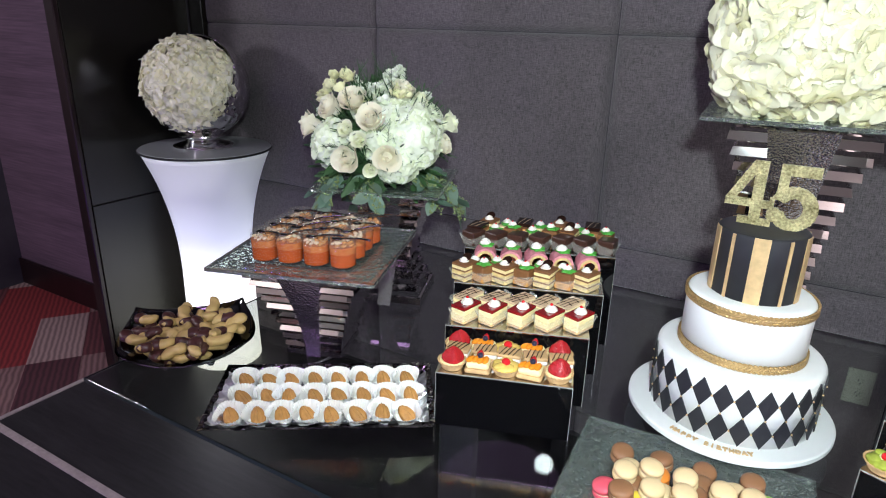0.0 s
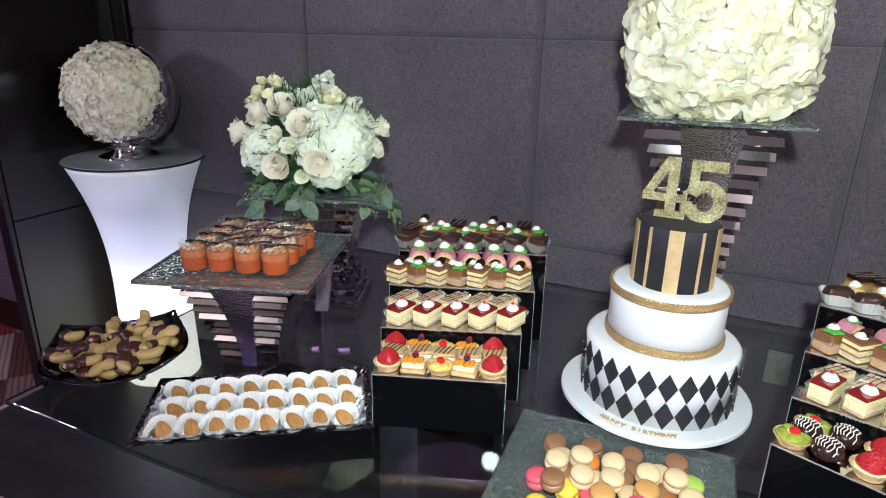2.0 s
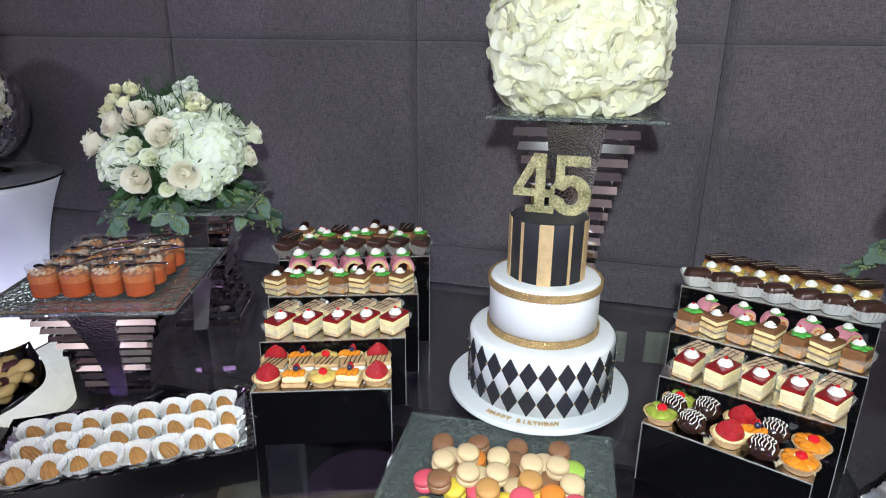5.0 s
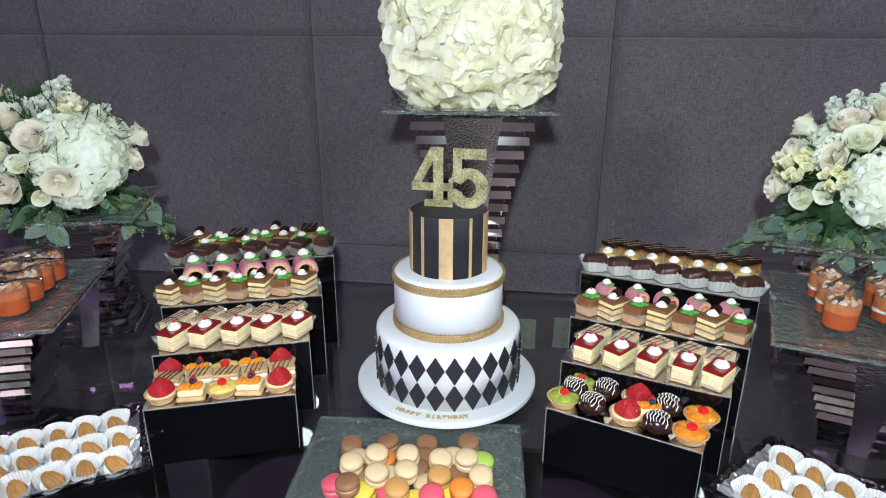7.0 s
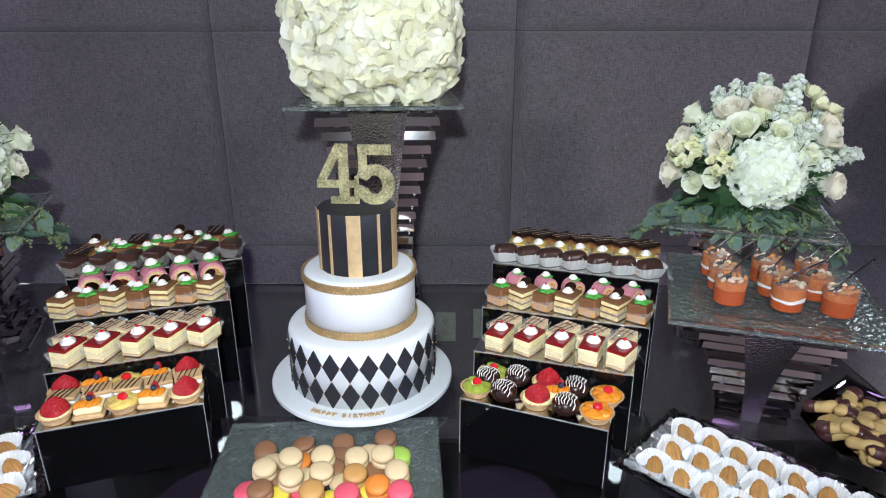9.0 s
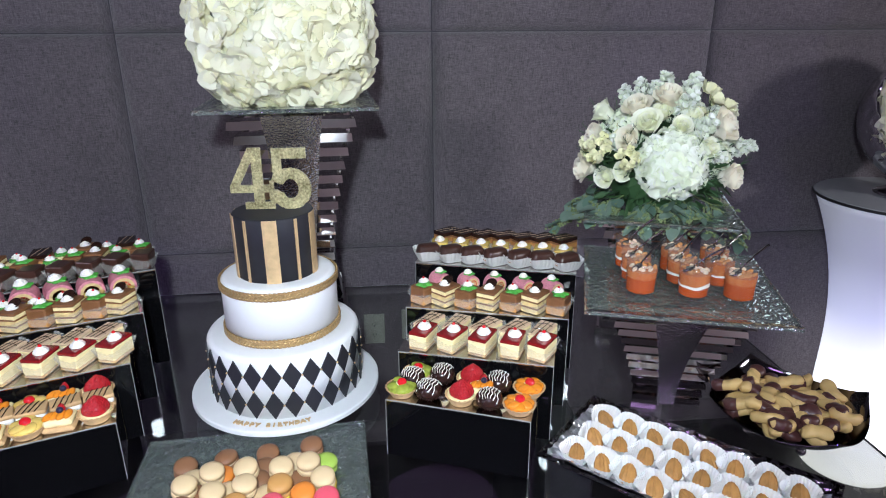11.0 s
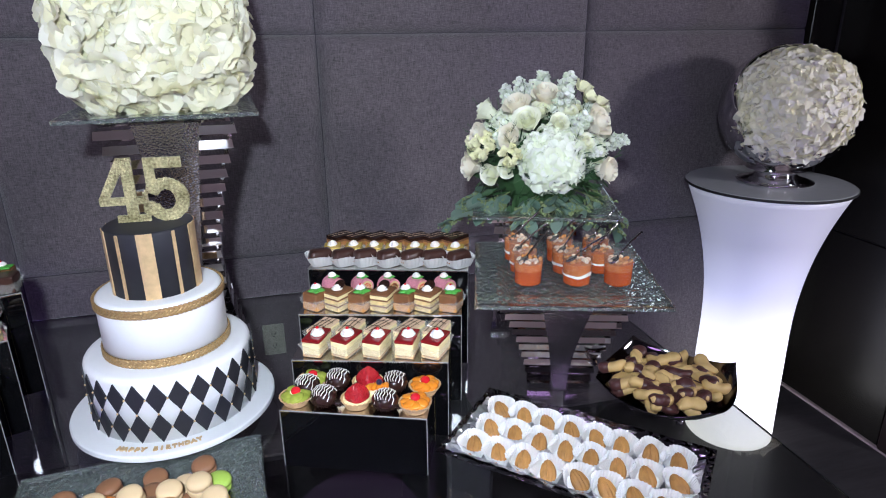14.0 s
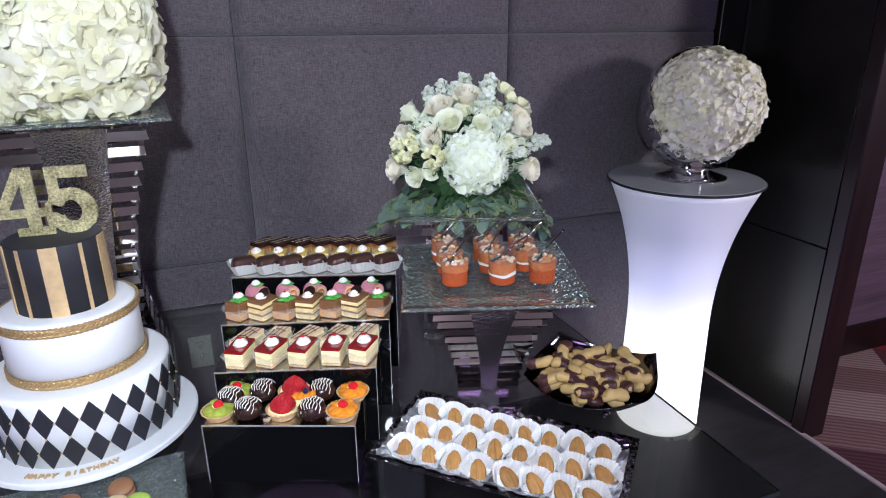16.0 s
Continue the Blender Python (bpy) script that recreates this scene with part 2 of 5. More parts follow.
GOLD = mat("brushed_gold_icing", (0.66, 0.47, 0.24), 0.42, 0.45, vary=0.25, scale=70, bump=0.3, bump_scale=160)
GOLD_BRAID = mat("gold_braid_icing", (0.42, 0.28, 0.12), 0.34, 0.6, vary=0.3, scale=90, bump=0.3, bump_scale=300)
GLITTER = cells_bump(mat("gold_glitter", (0.98, 0.90, 0.50), 0.36, 0.35, vary=0.75, scale=210, second=(0.16, 0.13, 0.04)), 300, 1.0, 0.006, smooth=False)
PAPER = mat("white_baking_paper", (0.80, 0.80, 0.78), 0.7, vary=0.05, sub=0.05)
GLASSINE = mat("clear_pastry_liner", (0.88, 0.88, 0.80), 0.10, vary=0.05, alpha=0.22)
SPONGE = mat("yellow_sponge", (0.66, 0.50, 0.22), 0.8, vary=0.3, scale=160, bump=0.5, bump_scale=400)
BAKED = mat("golden_baked_crumb", (0.44, 0.205, 0.055), 0.6, vary=0.35, scale=60, bump=0.3, bump_scale=250, per_object=0.12)
CRUST = mat("tart_crust", (0.56, 0.36, 0.17), 0.7, vary=0.3, scale=90, bump=0.5, bump_scale=300, per_object=0.12)
CREAM = mat("whipped_cream", (0.82, 0.79, 0.72), 0.5, vary=0.04, sub=0.1)
CUSTARD = mat("pale_cheesecake", (0.82, 0.69, 0.36), 0.6, vary=0.14, scale=90, bump=0.2, bump_scale=300)
CHOC = mat("dark_chocolate", (0.024, 0.010, 0.007), 0.20, vary=0.3, scale=50, bump=0.1)
MILK_CHOC = mat("brown_mousse", (0.20, 0.085, 0.030), 0.55, vary=0.25, scale=90, bump=0.25)
RED_GLAZE = mat("red_fruit_glaze", (0.24, 0.009, 0.011), 0.10, vary=0.35, scale=70, coat=0.6)
STRAWBERRY = cells_bump(mat("glazed_strawberry", (0.40, 0.013, 0.018), 0.18, vary=0.35, scale=120), 380, 0.6, 0.004)
CHERRY = mat("glace_cherry", (0.62, 0.012, 0.018), 0.10, vary=0.15, coat=0.6)
ORANGE = mat("glazed_mandarin", (0.72, 0.24, 0.015), 0.15, vary=0.25, scale=90, coat=0.5)
PINEAPPLE = mat("glazed_pineapple", (0.72, 0.52, 0.13), 0.18, vary=0.2, scale=110, coat=0.4)
KIWI = mat("kiwi_slice", (0.32, 0.38, 0.05), 0.2, vary=0.35, scale=150, coat=0.4)
BLUEBERRY = mat("blueberry", (0.018, 0.018, 0.045), 0.3, vary=0.2)
GREEN_CREAM = mat("green_icing", (0.085, 0.36, 0.05), 0.4, vary=0.15)
PINK_COCONUT = mat("pink_coconut", (0.66, 0.25, 0.30), 0.85, vary=0.35, scale=300, bump=0.9, bump_scale=500)
GLAZE_BEIGE = mat("coffee_fondant", (0.62, 0.45, 0.29), 0.3, vary=0.08, coat=0.2)
JUICE = mat("orange_fruit_puree", (0.46, 0.070, 0.004), 0.2, vary=0.2, scale=60, coat=0.5)
JUICE_TOP = mat("candied_fruit_topping", (0.60, 0.22, 0.06), 0.22, vary=0.35, scale=110, second=(0.45, 0.09, 0.015), bump=0.4, coat=0.4)
CLEAR = mat("clear_plastic_cup", (0.30, 0.27, 0.24), 0.04, vary=0.01, alpha=0.11)
SPOON = mat("dark_chrome_spoon", (0.36, 0.34, 0.34), 0.16, 1.0, vary=0.1)
PETAL = mat("cream_silk_petals", (0.79, 0.78, 0.63), 0.75, vary=0.05, scale=22, translucent=0.24, tint=(0.77, 0.74, 0.48))
# same cream petals, colour lifted to make up for weak light on the balls
PETAL_LIFTED = mat("lifted_cream_silk_petals", (0.98, 0.97, 0.84), 0.75, vary=0.03, scale=22, translucent=0.18, tint=(0.97, 0.94, 0.66))
ROSE = mat("blush_white_rose", (0.94, 0.87, 0.70), 0.6, vary=0.03, scale=40, translucent=0.30, tint=(0.93, 0.92, 0.78))
ROSE_WHITE = mat("white_rose", (0.93, 0.94, 0.82), 0.6, vary=0.03, scale=40, translucent=0.30, tint=(0.90, 0.92, 0.66))
HYDRANGEA = mat("white_hydrangea", (0.92, 0.95, 0.86), 0.65, vary=0.05, scale=50, translucent=0.30, tint=(0.84, 0.90, 0.66))
BUD = mat("pale_yellow_buds", (0.84, 0.83, 0.52), 0.6, vary=0.2, scale=60)
LEAF = mat("eucalyptus_leaf", (0.185, 0.255, 0.195), 0.5, vary=0.25, scale=25, translucent=0.15, tint=(0.11, 0.19, 0.14))
FERN = mat("dark_green_foliage", (0.035, 0.085, 0.028), 0.55, vary=0.35, scale=30)
SEED = mat("eucalyptus_seed", (0.18, 0.23, 0.09), 0.6, vary=0.25)
CABLE = mat("white_cable", (0.7, 0.7, 0.66), 0.5, vary=0.04)
MACARON = {
    "beige": mat("vanilla_macaron", (0.64, 0.48, 0.27), 0.55, vary=0.06, bump=0.08),
    "brown": mat("chocolate_macaron", (0.25, 0.118, 0.055), 0.5, vary=0.12, bump=0.08),
    "caramel": mat("caramel_macaron", (0.52, 0.27, 0.08), 0.5, vary=0.1, bump=0.08),
    "orange": mat("orange_macaron", (0.70, 0.22, 0.03), 0.5, vary=0.08, bump=0.08),
    "pink": mat("raspberry_macaron", (0.68, 0.09, 0.13), 0.5, vary=0.08, bump=0.08),
    "yellow": mat("lemon_macaron", (0.74, 0.56, 0.06), 0.5, vary=0.06, bump=0.08),
    "green": mat("pistachio_macaron", (0.36, 0.52, 0.08), 0.5, vary=0.08, bump=0.08),
}
FILLING = mat("macaron_filling", (0.66, 0.52, 0.36), 0.7, vary=0.2, scale=200, bump=0.6, bump_scale=500)


# ---- builders ----
class Geo:
    """Vertices and faces of one mesh."""

    def __init__(self):
        self.v, self.f = [], []

    def add(self, verts, faces, m=None):
        n = len(self.v)
        self.v += [tuple(m @ Vector(p)) if m is not None else tuple(p) for p in verts]
        self.f += [tuple(i + n for i in f) for f in faces]
        return self

    def box(self, sx, sy, sz, m=None, bevel=0.0, taper=1.0, segments=1):
        """A box on z = 0 with bevelled edges; taper scales its top."""
        bm = bmesh.new()
        bmesh.ops.create_cube(bm, size=1)
        for p in bm.verts:
            k = taper if p.co.z > 0 else 1.0
            p.co = (p.co.x * sx * k, p.co.y * sy * k, (p.co.z + 0.5) * sz)
        if bevel:
            bmesh.ops.bevel(bm, geom=list(bm.edges), offset=bevel, segments=segments, profile=0.6, affect="EDGES")
        bm.verts.index_update()
        self.add([p.co.copy() for p in bm.verts], [[p.index for p in f.verts] for f in bm.faces], m)
        bm.free()
        return self

    def lathe(self, profile, n=24, m=None, wave=0.0, waves=0, closed=True):
        """Turns rows of (radius, height); wave flutes the wall."""
        verts, faces = [], []
        rows = len(profile)
        for k, (r, z) in enumerate(profile):
            for i in range(n):
                a = 2 * math.pi * i / n
                rr = r * (1 + (wave * (k / max(1, rows - 1)) * math.cos(waves * a) if waves else 0))
                verts.append((rr * math.cos(a), rr * math.sin(a), z))
        for k in range(rows - 1):
            for i in range(n):
                j = (i + 1) % n
                faces.append((k * n + i, k * n + j, (k + 1) * n + j, (k + 1) * n + i))
        if closed:
            faces.append(tuple(reversed(range(n))))
            faces.append(tuple(range((rows - 1) * n, rows * n)))
        return self.add(verts, faces, m)

    def ball(self, rx, ry=None, rz=None, m=None, n=12, rows=8, rough=0.0, seed=0):
        ry, rz = ry or rx, rz or rx
        rnd = random.Random(seed)
        verts, faces = [(0, 0, -rz)], []
        for k in range(1, rows):
            th = math.pi * k / rows
            for i in range(n):
                a = 2 * math.pi * i / n
                s = 1 + rough * rnd.uniform(-1, 1)
                verts.append((rx * math.sin(th) * math.cos(a) * s, ry * math.sin(th) * math.sin(a) * s, -rz * math.cos(th) * s))
        verts.append((0, 0, rz))
        last = len(verts) - 1
        for i in range(n):
            j = (i + 1) % n
            faces.append((0, 1 + j, 1 + i))
            faces.append((last, last - n + i, last - n + j))
            for k in range(rows - 2):
                a = 1 + k * n
                faces.append((a + i, a + j, a + n + j, a + n + i))
        return self.add(verts, faces, m)

    def tube(self, points, r, n=6, m=None, taper=1.0):
        verts, faces = [], []
        pts = [Vector(p) for p in points]
        for k, p in enumerate(pts):
            d = (pts[min(k + 1, len(pts) - 1)] - pts[max(k - 1, 0)]).normalized()
            u = d.orthogonal().normalized()
            w = d.cross(u)
            rr = r * (1 + (taper - 1) * k / max(1, len(pts) - 1))
            verts += [p + rr * (math.cos(2 * math.pi * i / n) * u + math.sin(2 * math.pi * i / n) * w) for i in range(n)]
        for k in range(len(pts) - 1):
            for i in range(n):
                j = (i + 1) % n
                faces.append((k * n + i, k * n + j, (k + 1) * n + j, (k + 1) * n + i))
        faces.append(tuple(reversed(range(n))))
        faces.append(tuple(range((len(pts) - 1) * n, len(pts) * n)))
        return self.add(verts, faces, m)

    def bar(self, length, depth, height, lean, m=None):
        """A bar whose front (-y) face leans back by lean towards its top."""
        x, d = length / 2, depth
        v = [(-x, 0, 0), (x, 0, 0), (x, d, 0), (-x, d, 0), (-x + lean, lean, height), (x - lean, lean, height), (x - lean, d, height), (-x + lean, d, height)]
        return self.add(v, [(3, 2, 1, 0), (4, 5, 6, 7), (0, 1, 5, 4), (1, 2, 6, 5), (2, 3, 7, 6), (3, 0, 4, 7)], m)

    def petal(self, length, width, cup, m, curl=0.0, n=5, fold=0.16):
        """A cupped petal that starts at the origin along +x, with a thickness of its own through a shallow double fold."""
        verts, faces = [], []
        for i in range(n + 1):
            s = i / n
            w = width * 0.5 * (math.sin(math.pi * min(1.0, 0.10 + 0.76 * s)) ** 0.75)
            for j in (-1, -0.5, 0, 0.5, 1):
                verts.append((length * s - 0.12 * length * abs(j) * s, w * j, cup * length * (s * s * (1 - curl * s)) + fold * width * j * j * s + 0.018 * width * math.sin(5 * j + 9 * s)))
        for i in range(n):
            for j in range(4):
                a = i * 5 + j
                faces.append((a, a + 1, a + 6, a + 5))
        return self.add(verts, faces, m)

    def blade(self, length, width, lift, m, point=0.885, back=0.0, trough=0.18, n=5, phase=0.0):
        """An oval petal or leaf along +x that rises by lift, turns back at its tip and dips along its midrib."""
        verts, faces = [], []
        for i in range(n + 1):
            s = i / n
            w = width * 0.5 * math.sin(math.pi * (0.10 + point * s)) ** 0.8
            z = length * (lift * s - back * s ** 3)
            for j in (-1, -0.5, 0, 0.5, 1):
                verts.append((length * s, w * j, z + trough * width * j * j * math.sin(math.pi * min(1, s + 0.15)) + 0.045 * width * math.sin(4 * j + 7 * s + phase) * s))
        for i in range(n):
            for j in range(4):
                a = i * 5 + j
                faces.append((a, a + 1, a + 6, a + 5))
        return self.add(verts, faces, m)

    def wrap(self, radius, height, turn, span, flare, m=None, nu=6, nv=5):
        """A rose petal wrapped round the axis: a bowl-shaped patch whose rim rounds off and turns outwards by flare."""
        verts, faces = [], []
        for i in range(nv + 1):
            v = i / nv
            for j in range(nu + 1):
                u = 2 * j / nu - 1
                top = height * (1 - 0.30 * u * u * u * u - 0.10 * u * u)
                r = radius * (0.30 + 0.70 * math.sin(1.45 * v)) + flare * radius * v ** 4 * (1 - 0.5 * abs(u)) + 0.05 * radius * u
                a = turn + span * u * (0.55 + 0.45 * math.sin(1.6 * v))
                verts.append((r * math.cos(a), r * math.sin(a), top * v - 0.16 * flare * height * v ** 6))
        for i in range(nv):
            for j in range(nu):
                a = i * (nu + 1) + j
                faces.append((a, a + 1, a + nu + 2, a + nu + 1))
        return self.add(verts, faces, m)


def mesh(name, geo, material, smooth=False):
    me = bpy.data.meshes.new(name)
    me.from_pydata(geo.v, [], geo.f)
    me.materials.append(material)
    if smooth:
        me.shade_smooth()
    me.update()
    return me


def part(name, geo, material, parent, label="", smooth=False, m=None):
    """Links geo as ONE mesh object under a thing or a part."""
    ob = new(name, mesh(name, geo, material, smooth))
    ob.parent = parent
    if m is not None:
        ob.matrix_basis = m
    return tagged(ob, label)


def thing(name, label, category, m=None, group="", kind=""):
    ob = new(name)
    ob.empty_display_size = 0.02
    if m is not None:
        ob.matrix_basis = m
    return tagged(ob, label, category, group, kind)


def single(name, geo, material, label, category, m=None, group="", kind="", smooth=False):
    ob = new(name, mesh(name, geo, material, smooth))
    if m is not None:
        ob.matrix_basis = m
    return tagged(ob, label, category, group, kind)


def bx(x0, x1, y0, y1, z0, z1, bevel=0.0):
    return Geo().box(x1 - x0, y1 - y0, z1 - z0, pose((x0 + x1) / 2, (y0 + y1) / 2, z0), bevel)


# ---- the room ----
WALL_Y, EAST, WEST, TABLE = 2.06, 2.30, -2.55, 0.74
FLOOR = 0.03
single("floor", bx(-7, 7, -5, 4, -0.1, 0.0), CARPET, "patterned carpet in wine red, beige and black", "carpet", kind="structure")
deck = single("floor_deck", bx(WEST + 0.02, EAST - 0.01, -3.0, WALL_Y, 0.001, FLOOR), BLACK_FLOOR, "black ribbed floor panels under the glass table", "floor", kind="structure")
for name, g in (("trim_front", bx(WEST + 0.02, EAST - 0.01, 0.905, 0.935, FLOOR + 0.001, FLOOR + 0.005, 0.001)),
                ("trim_west", bx(WEST + 0.0, WEST + 0.018, -3.0, 1.435, 0.001, FLOOR + 0.006, 0.002)),
                ("trim_east", bx(EAST - 0.008, EAST + 0.012, -3.0, WALL_Y - 0.02, 0.001, FLOOR + 0.006, 0.002))):
    single(name, g, TRIM, "narrow brushed metal floor trim", "floor trim", kind="structure")

wall = single("wall_north", bx(-2.70, 2.45, WALL_Y + 0.03, WALL_Y + 0.15, 0, 3.0), PLASTER, "dark wall behind padded fabric panels", "wall", kind="structure")
SEAMS_X = (-2.46, -1.512, -0.572, 0.369, 1.277, 2.172)
SEAMS_Z = (FLOOR + 0.001, 0.128, 0.828, 1.527, 2.226, 2.98)


def padded_panel(w, h):
    """A padded panel with soft pillowed edges, its front towards -y."""
    g = Geo()
    n, t = 16, 0.032
    verts, faces = [], []
    for i in range(n + 1):
        for j in range(n + 1):
            u, v = -0.5 + 0.5 * (1 - math.cos(math.pi * i / n)), -0.5 + 0.5 * (1 - math.cos(math.pi * j / n))
            d = min((0.5 - abs(u)) * w, (0.5 - abs(v)) * h)
            k = min(1.0, d / 0.050)
            verts.append((u * w, -t * math.sqrt(max(0.0, 1 - (1 - k) ** 2)), v * h))
    for i in range(n):
        for j in range(n):
            a = i * (n + 1) + j
            faces.append((a, a + n + 1, a + n + 2, a + 1))
    return g.add(verts, faces)


for i in range(5):
    for j in range(5):
        w, h = SEAMS_X[i + 1] - SEAMS_X[i], SEAMS_Z[j + 1] - SEAMS_Z[j]
        part("panel", padded_panel(w - 0.0025, h - 0.0025), FABRIC, wall, smooth=True,
             m=pose((SEAMS_X[i] + SEAMS_X[i + 1]) / 2, WALL_Y + 0.030, (SEAMS_Z[j] + SEAMS_Z[j + 1]) / 2))

for x0, x1 in ((WEST + 0.002, -2.462), (2.174, EAST - 0.002)):
    part("panel", bx(x0, x1, WALL_Y - 0.004, WALL_Y + 0.029, FLOOR + 0.001, 2.98, 0.002), BLACK_PANEL, wall)

# black lacquer returns of the alcove, each of two panels, with dark wooden posts
for side, x, y0, wide, deep, yw, xo, name in ((1, EAST, 1.53, 0.110, 0.055, 1.92, 5.5, "wall_east"), (-1, WEST, 1.462, 0.052, 0.022, 1.79, -3.95, "wall_west")):
    x1 = x + side * wide
    w = single(name, bx(min(x + side * 0.012, x1), max(x + side * 0.012, x1), y0 + 0.012, WALL_Y + 0.03, 0, 3.0), PLASTER, "alcove return clad in black lacquer panels", "wall", kind="structure")
    for z0, z1 in ((FLOOR + 0.012, 0.779), (0.784, 2.99)):
        part("panel", bx(min(x, x + side * 0.011), max(x, x + side * 0.011), y0 + 0.004, WALL_Y - 0.012, z0, z1, 0.002), BLACK_PANEL, w)
    single("trim_post", bx(min(x, x1) - 0.004, max(x, x1) + 0.004, y0 - deep, y0, 0.0, 3.0, 0.004), DARK_WOOD, "dark stained wooden corner post", "trim", kind="structure")
    single("wall_" + ("north_east" if side > 0 else "north_west"), bx(min(x1, xo), max(x1, xo), yw, yw + 0.12, 0, 3.0), WALLPAPER, "mauve striated wallpaper wall", "wall", kind="structure")
    single("baseboard", bx(min(x1 + side * 0.005, xo), max(x1 + side * 0.005, xo), yw - 0.02, yw - 0.002, 0, 0.16, 0.004), DARK_WOOD, "dark wooden baseboard", "baseboard", kind="structure")
    single("wall_far_" + ("east" if side > 0 else "west"), bx(min(xo, xo + side * 0.1), max(xo, xo + side * 0.1), -4.0, yw + 0.12, 0, 3.0), PLASTER, "dark painted side wall", "wall", kind="structure")
# unseen wall, kept pale as a reflector for the chrome
single("wall_south", bx(-5.5, 5.5, -4.1, -4.0, 0, 3.0), SOUTH_FILL, "unseen pale wall added to brighten chrome reflections", "wall", kind="structure")
single("ceiling", bx(-5.6, 5.6, -4.1, 2.3, 3.0, 3.1), PLASTER, "dark painted ceiling", "ceiling", kind="structure")


def outlet(x, z):
    o = thing("wall_outlet", "grey duplex power outlet on the wall", "outlet", pose(x, WALL_Y - 0.003, z), "outlets")
    part("cover_plate", Geo().box(0.072, 0.114, 0.006, pose(0, 0, 0, 90), 0.002), IVORY_PLASTIC, o)
    for s in (-1, 1):
        f = part("socket", Geo().lathe([(0.016, 0), (0.016, 0.003)], 16, pose(0, -0.006, s * 0.021, 90)), IVORY_PLASTIC, o)
        g = Geo()
        for q in (-1, 1):
            g.box(0.0022, 0.008, 0.001, pose(q * 0.0055, -0.0092, s * 0.021 + 0.003, 90))
        g.lathe([(0.0025, 0), (0.0025, 0.001)], 8, pose(0, -0.0092, s * 0.021 - 0.007, 90))
        part("slots", g, SLOT, f)


outlet(0.152, 0.528)
outlet(0.285, 0.540)

# ---- the table ----
table = thing("glass_table", "long clear glass table holding the desserts", "table")
top = part("glass_top", bx(-1.355, 1.160, 0.690, 1.955, TABLE - 0.010, TABLE, 0.0006), TABLE_GLASS, table, "clear polished glass sheet")
top.visible_shadow = False
# thin strip added to paint the back edge's highlight line
part("polished_edge", bx(-1.353, 1.158, 1.9555, 1.9575, TABLE - 0.009, TABLE - 0.001), EDGE_HIGHLIGHT, table, "back edge strip painted as a bright highlight")
# dark strips added outside the glass to stop the lit column's glint
for g in (bx(-1.355, 1.160, 0.6885, 0.6898, TABLE - 0.0098, TABLE - 0.0002), bx(-1.3568, -1.3554, 0.690, 1.955, TABLE - 0.0098, TABLE - 0.0002), bx(1.1604, 1.1618, 0.690, 1.955, TABLE - 0.0098, TABLE - 0.0002)):
    part("polished_edge", g, GLINT_COVER, table, "dark green strip covering glints in the glass edge")
for x in (-0.55, 0.55):
    part("trestle", bx(x - 0.05, x + 0.05, 1.05, 1.60, FLOOR + 0.001, TABLE - 0.011, 0.008), BLACK_FLOOR, table, "black painted trestle")


# ---- lit columns with bowls of flowers ----
def petal_cloud(seed, count, place, length, width, open_up=0.55, point=0.86, inner=2):
    """Silk flower heads: a whorl of outer petals that turn back and a few upright inner ones; place(rnd, k) gives a spot and its outward way."""
    g, rnd = Geo(), random.Random(seed)
    for k in range(count):
        p, way = place(rnd, k)
        base = way.to_track_quat("Z", "Y").to_matrix().to_4x4()
        base.translation = p
        turn, s, lean = rnd.uniform(0, 360), rnd.uniform(0.85, 1.15), pose(0, 0, 0, rnd.uniform(-16, 16), rnd.uniform(-16, 16))
        petals = rnd.choice((4, 5, 5))
        for i in range(petals + inner):
            ring = i >= petals
            tilt = -rnd.uniform(48, 74) if ring else -rnd.uniform(8, 60) * open_up
            size = s * (rnd.uniform(0.50, 0.70) if ring else rnd.uniform(0.85, 1.12))
            around = turn + (i * 360 / petals if not ring else 40 + 360 / inner * i) + rnd.uniform(-14, 14)
            m = base @ lean @ pose(0, 0, 0, 0, 0, around) @ pose(0.002, 0, 0, rnd.uniform(-14, 14), tilt, 0)
            g.blade(length * size, width * size, rnd.uniform(0.10, 0.35), m, point, rnd.uniform(0.20, 0.62), rnd.uniform(0.08, 0.32), 6, rnd.uniform(0, 6))
    return g


def on_sphere(centre, radius, squash=(1, 1, 1), power=2.0, low=-1.0):
    """Even spots on a (boxy) ball, above the height low * radius."""
    c, sq = Vector(centre), Vector(squash)

    def place(rnd, k):
        golden = 2 * math.pi * 0.5698403
        z = 1 - (1 - low) * ((k * 0.7548777 + rnd.uniform(-0.02, 0.02)) % 1.0)
        z = max(-1, min(1, z))
        a = golden * k + rnd.uniform(-0.3, 0.3)
        r = math.sqrt(max(0, 1 - z * z))
        d = Vector((r * math.cos(a), r * math.sin(a), z))
        norm = (abs(d.x) ** power + abs(d.y) ** power + abs(d.z) ** power) ** (1 / power)
        p = d / norm
        p = Vector((p.x * sq.x, p.y * sq.y, p.z * sq.z)) * radius * rnd.uniform(0.93, 1.03)
        return c + p, d
    return place


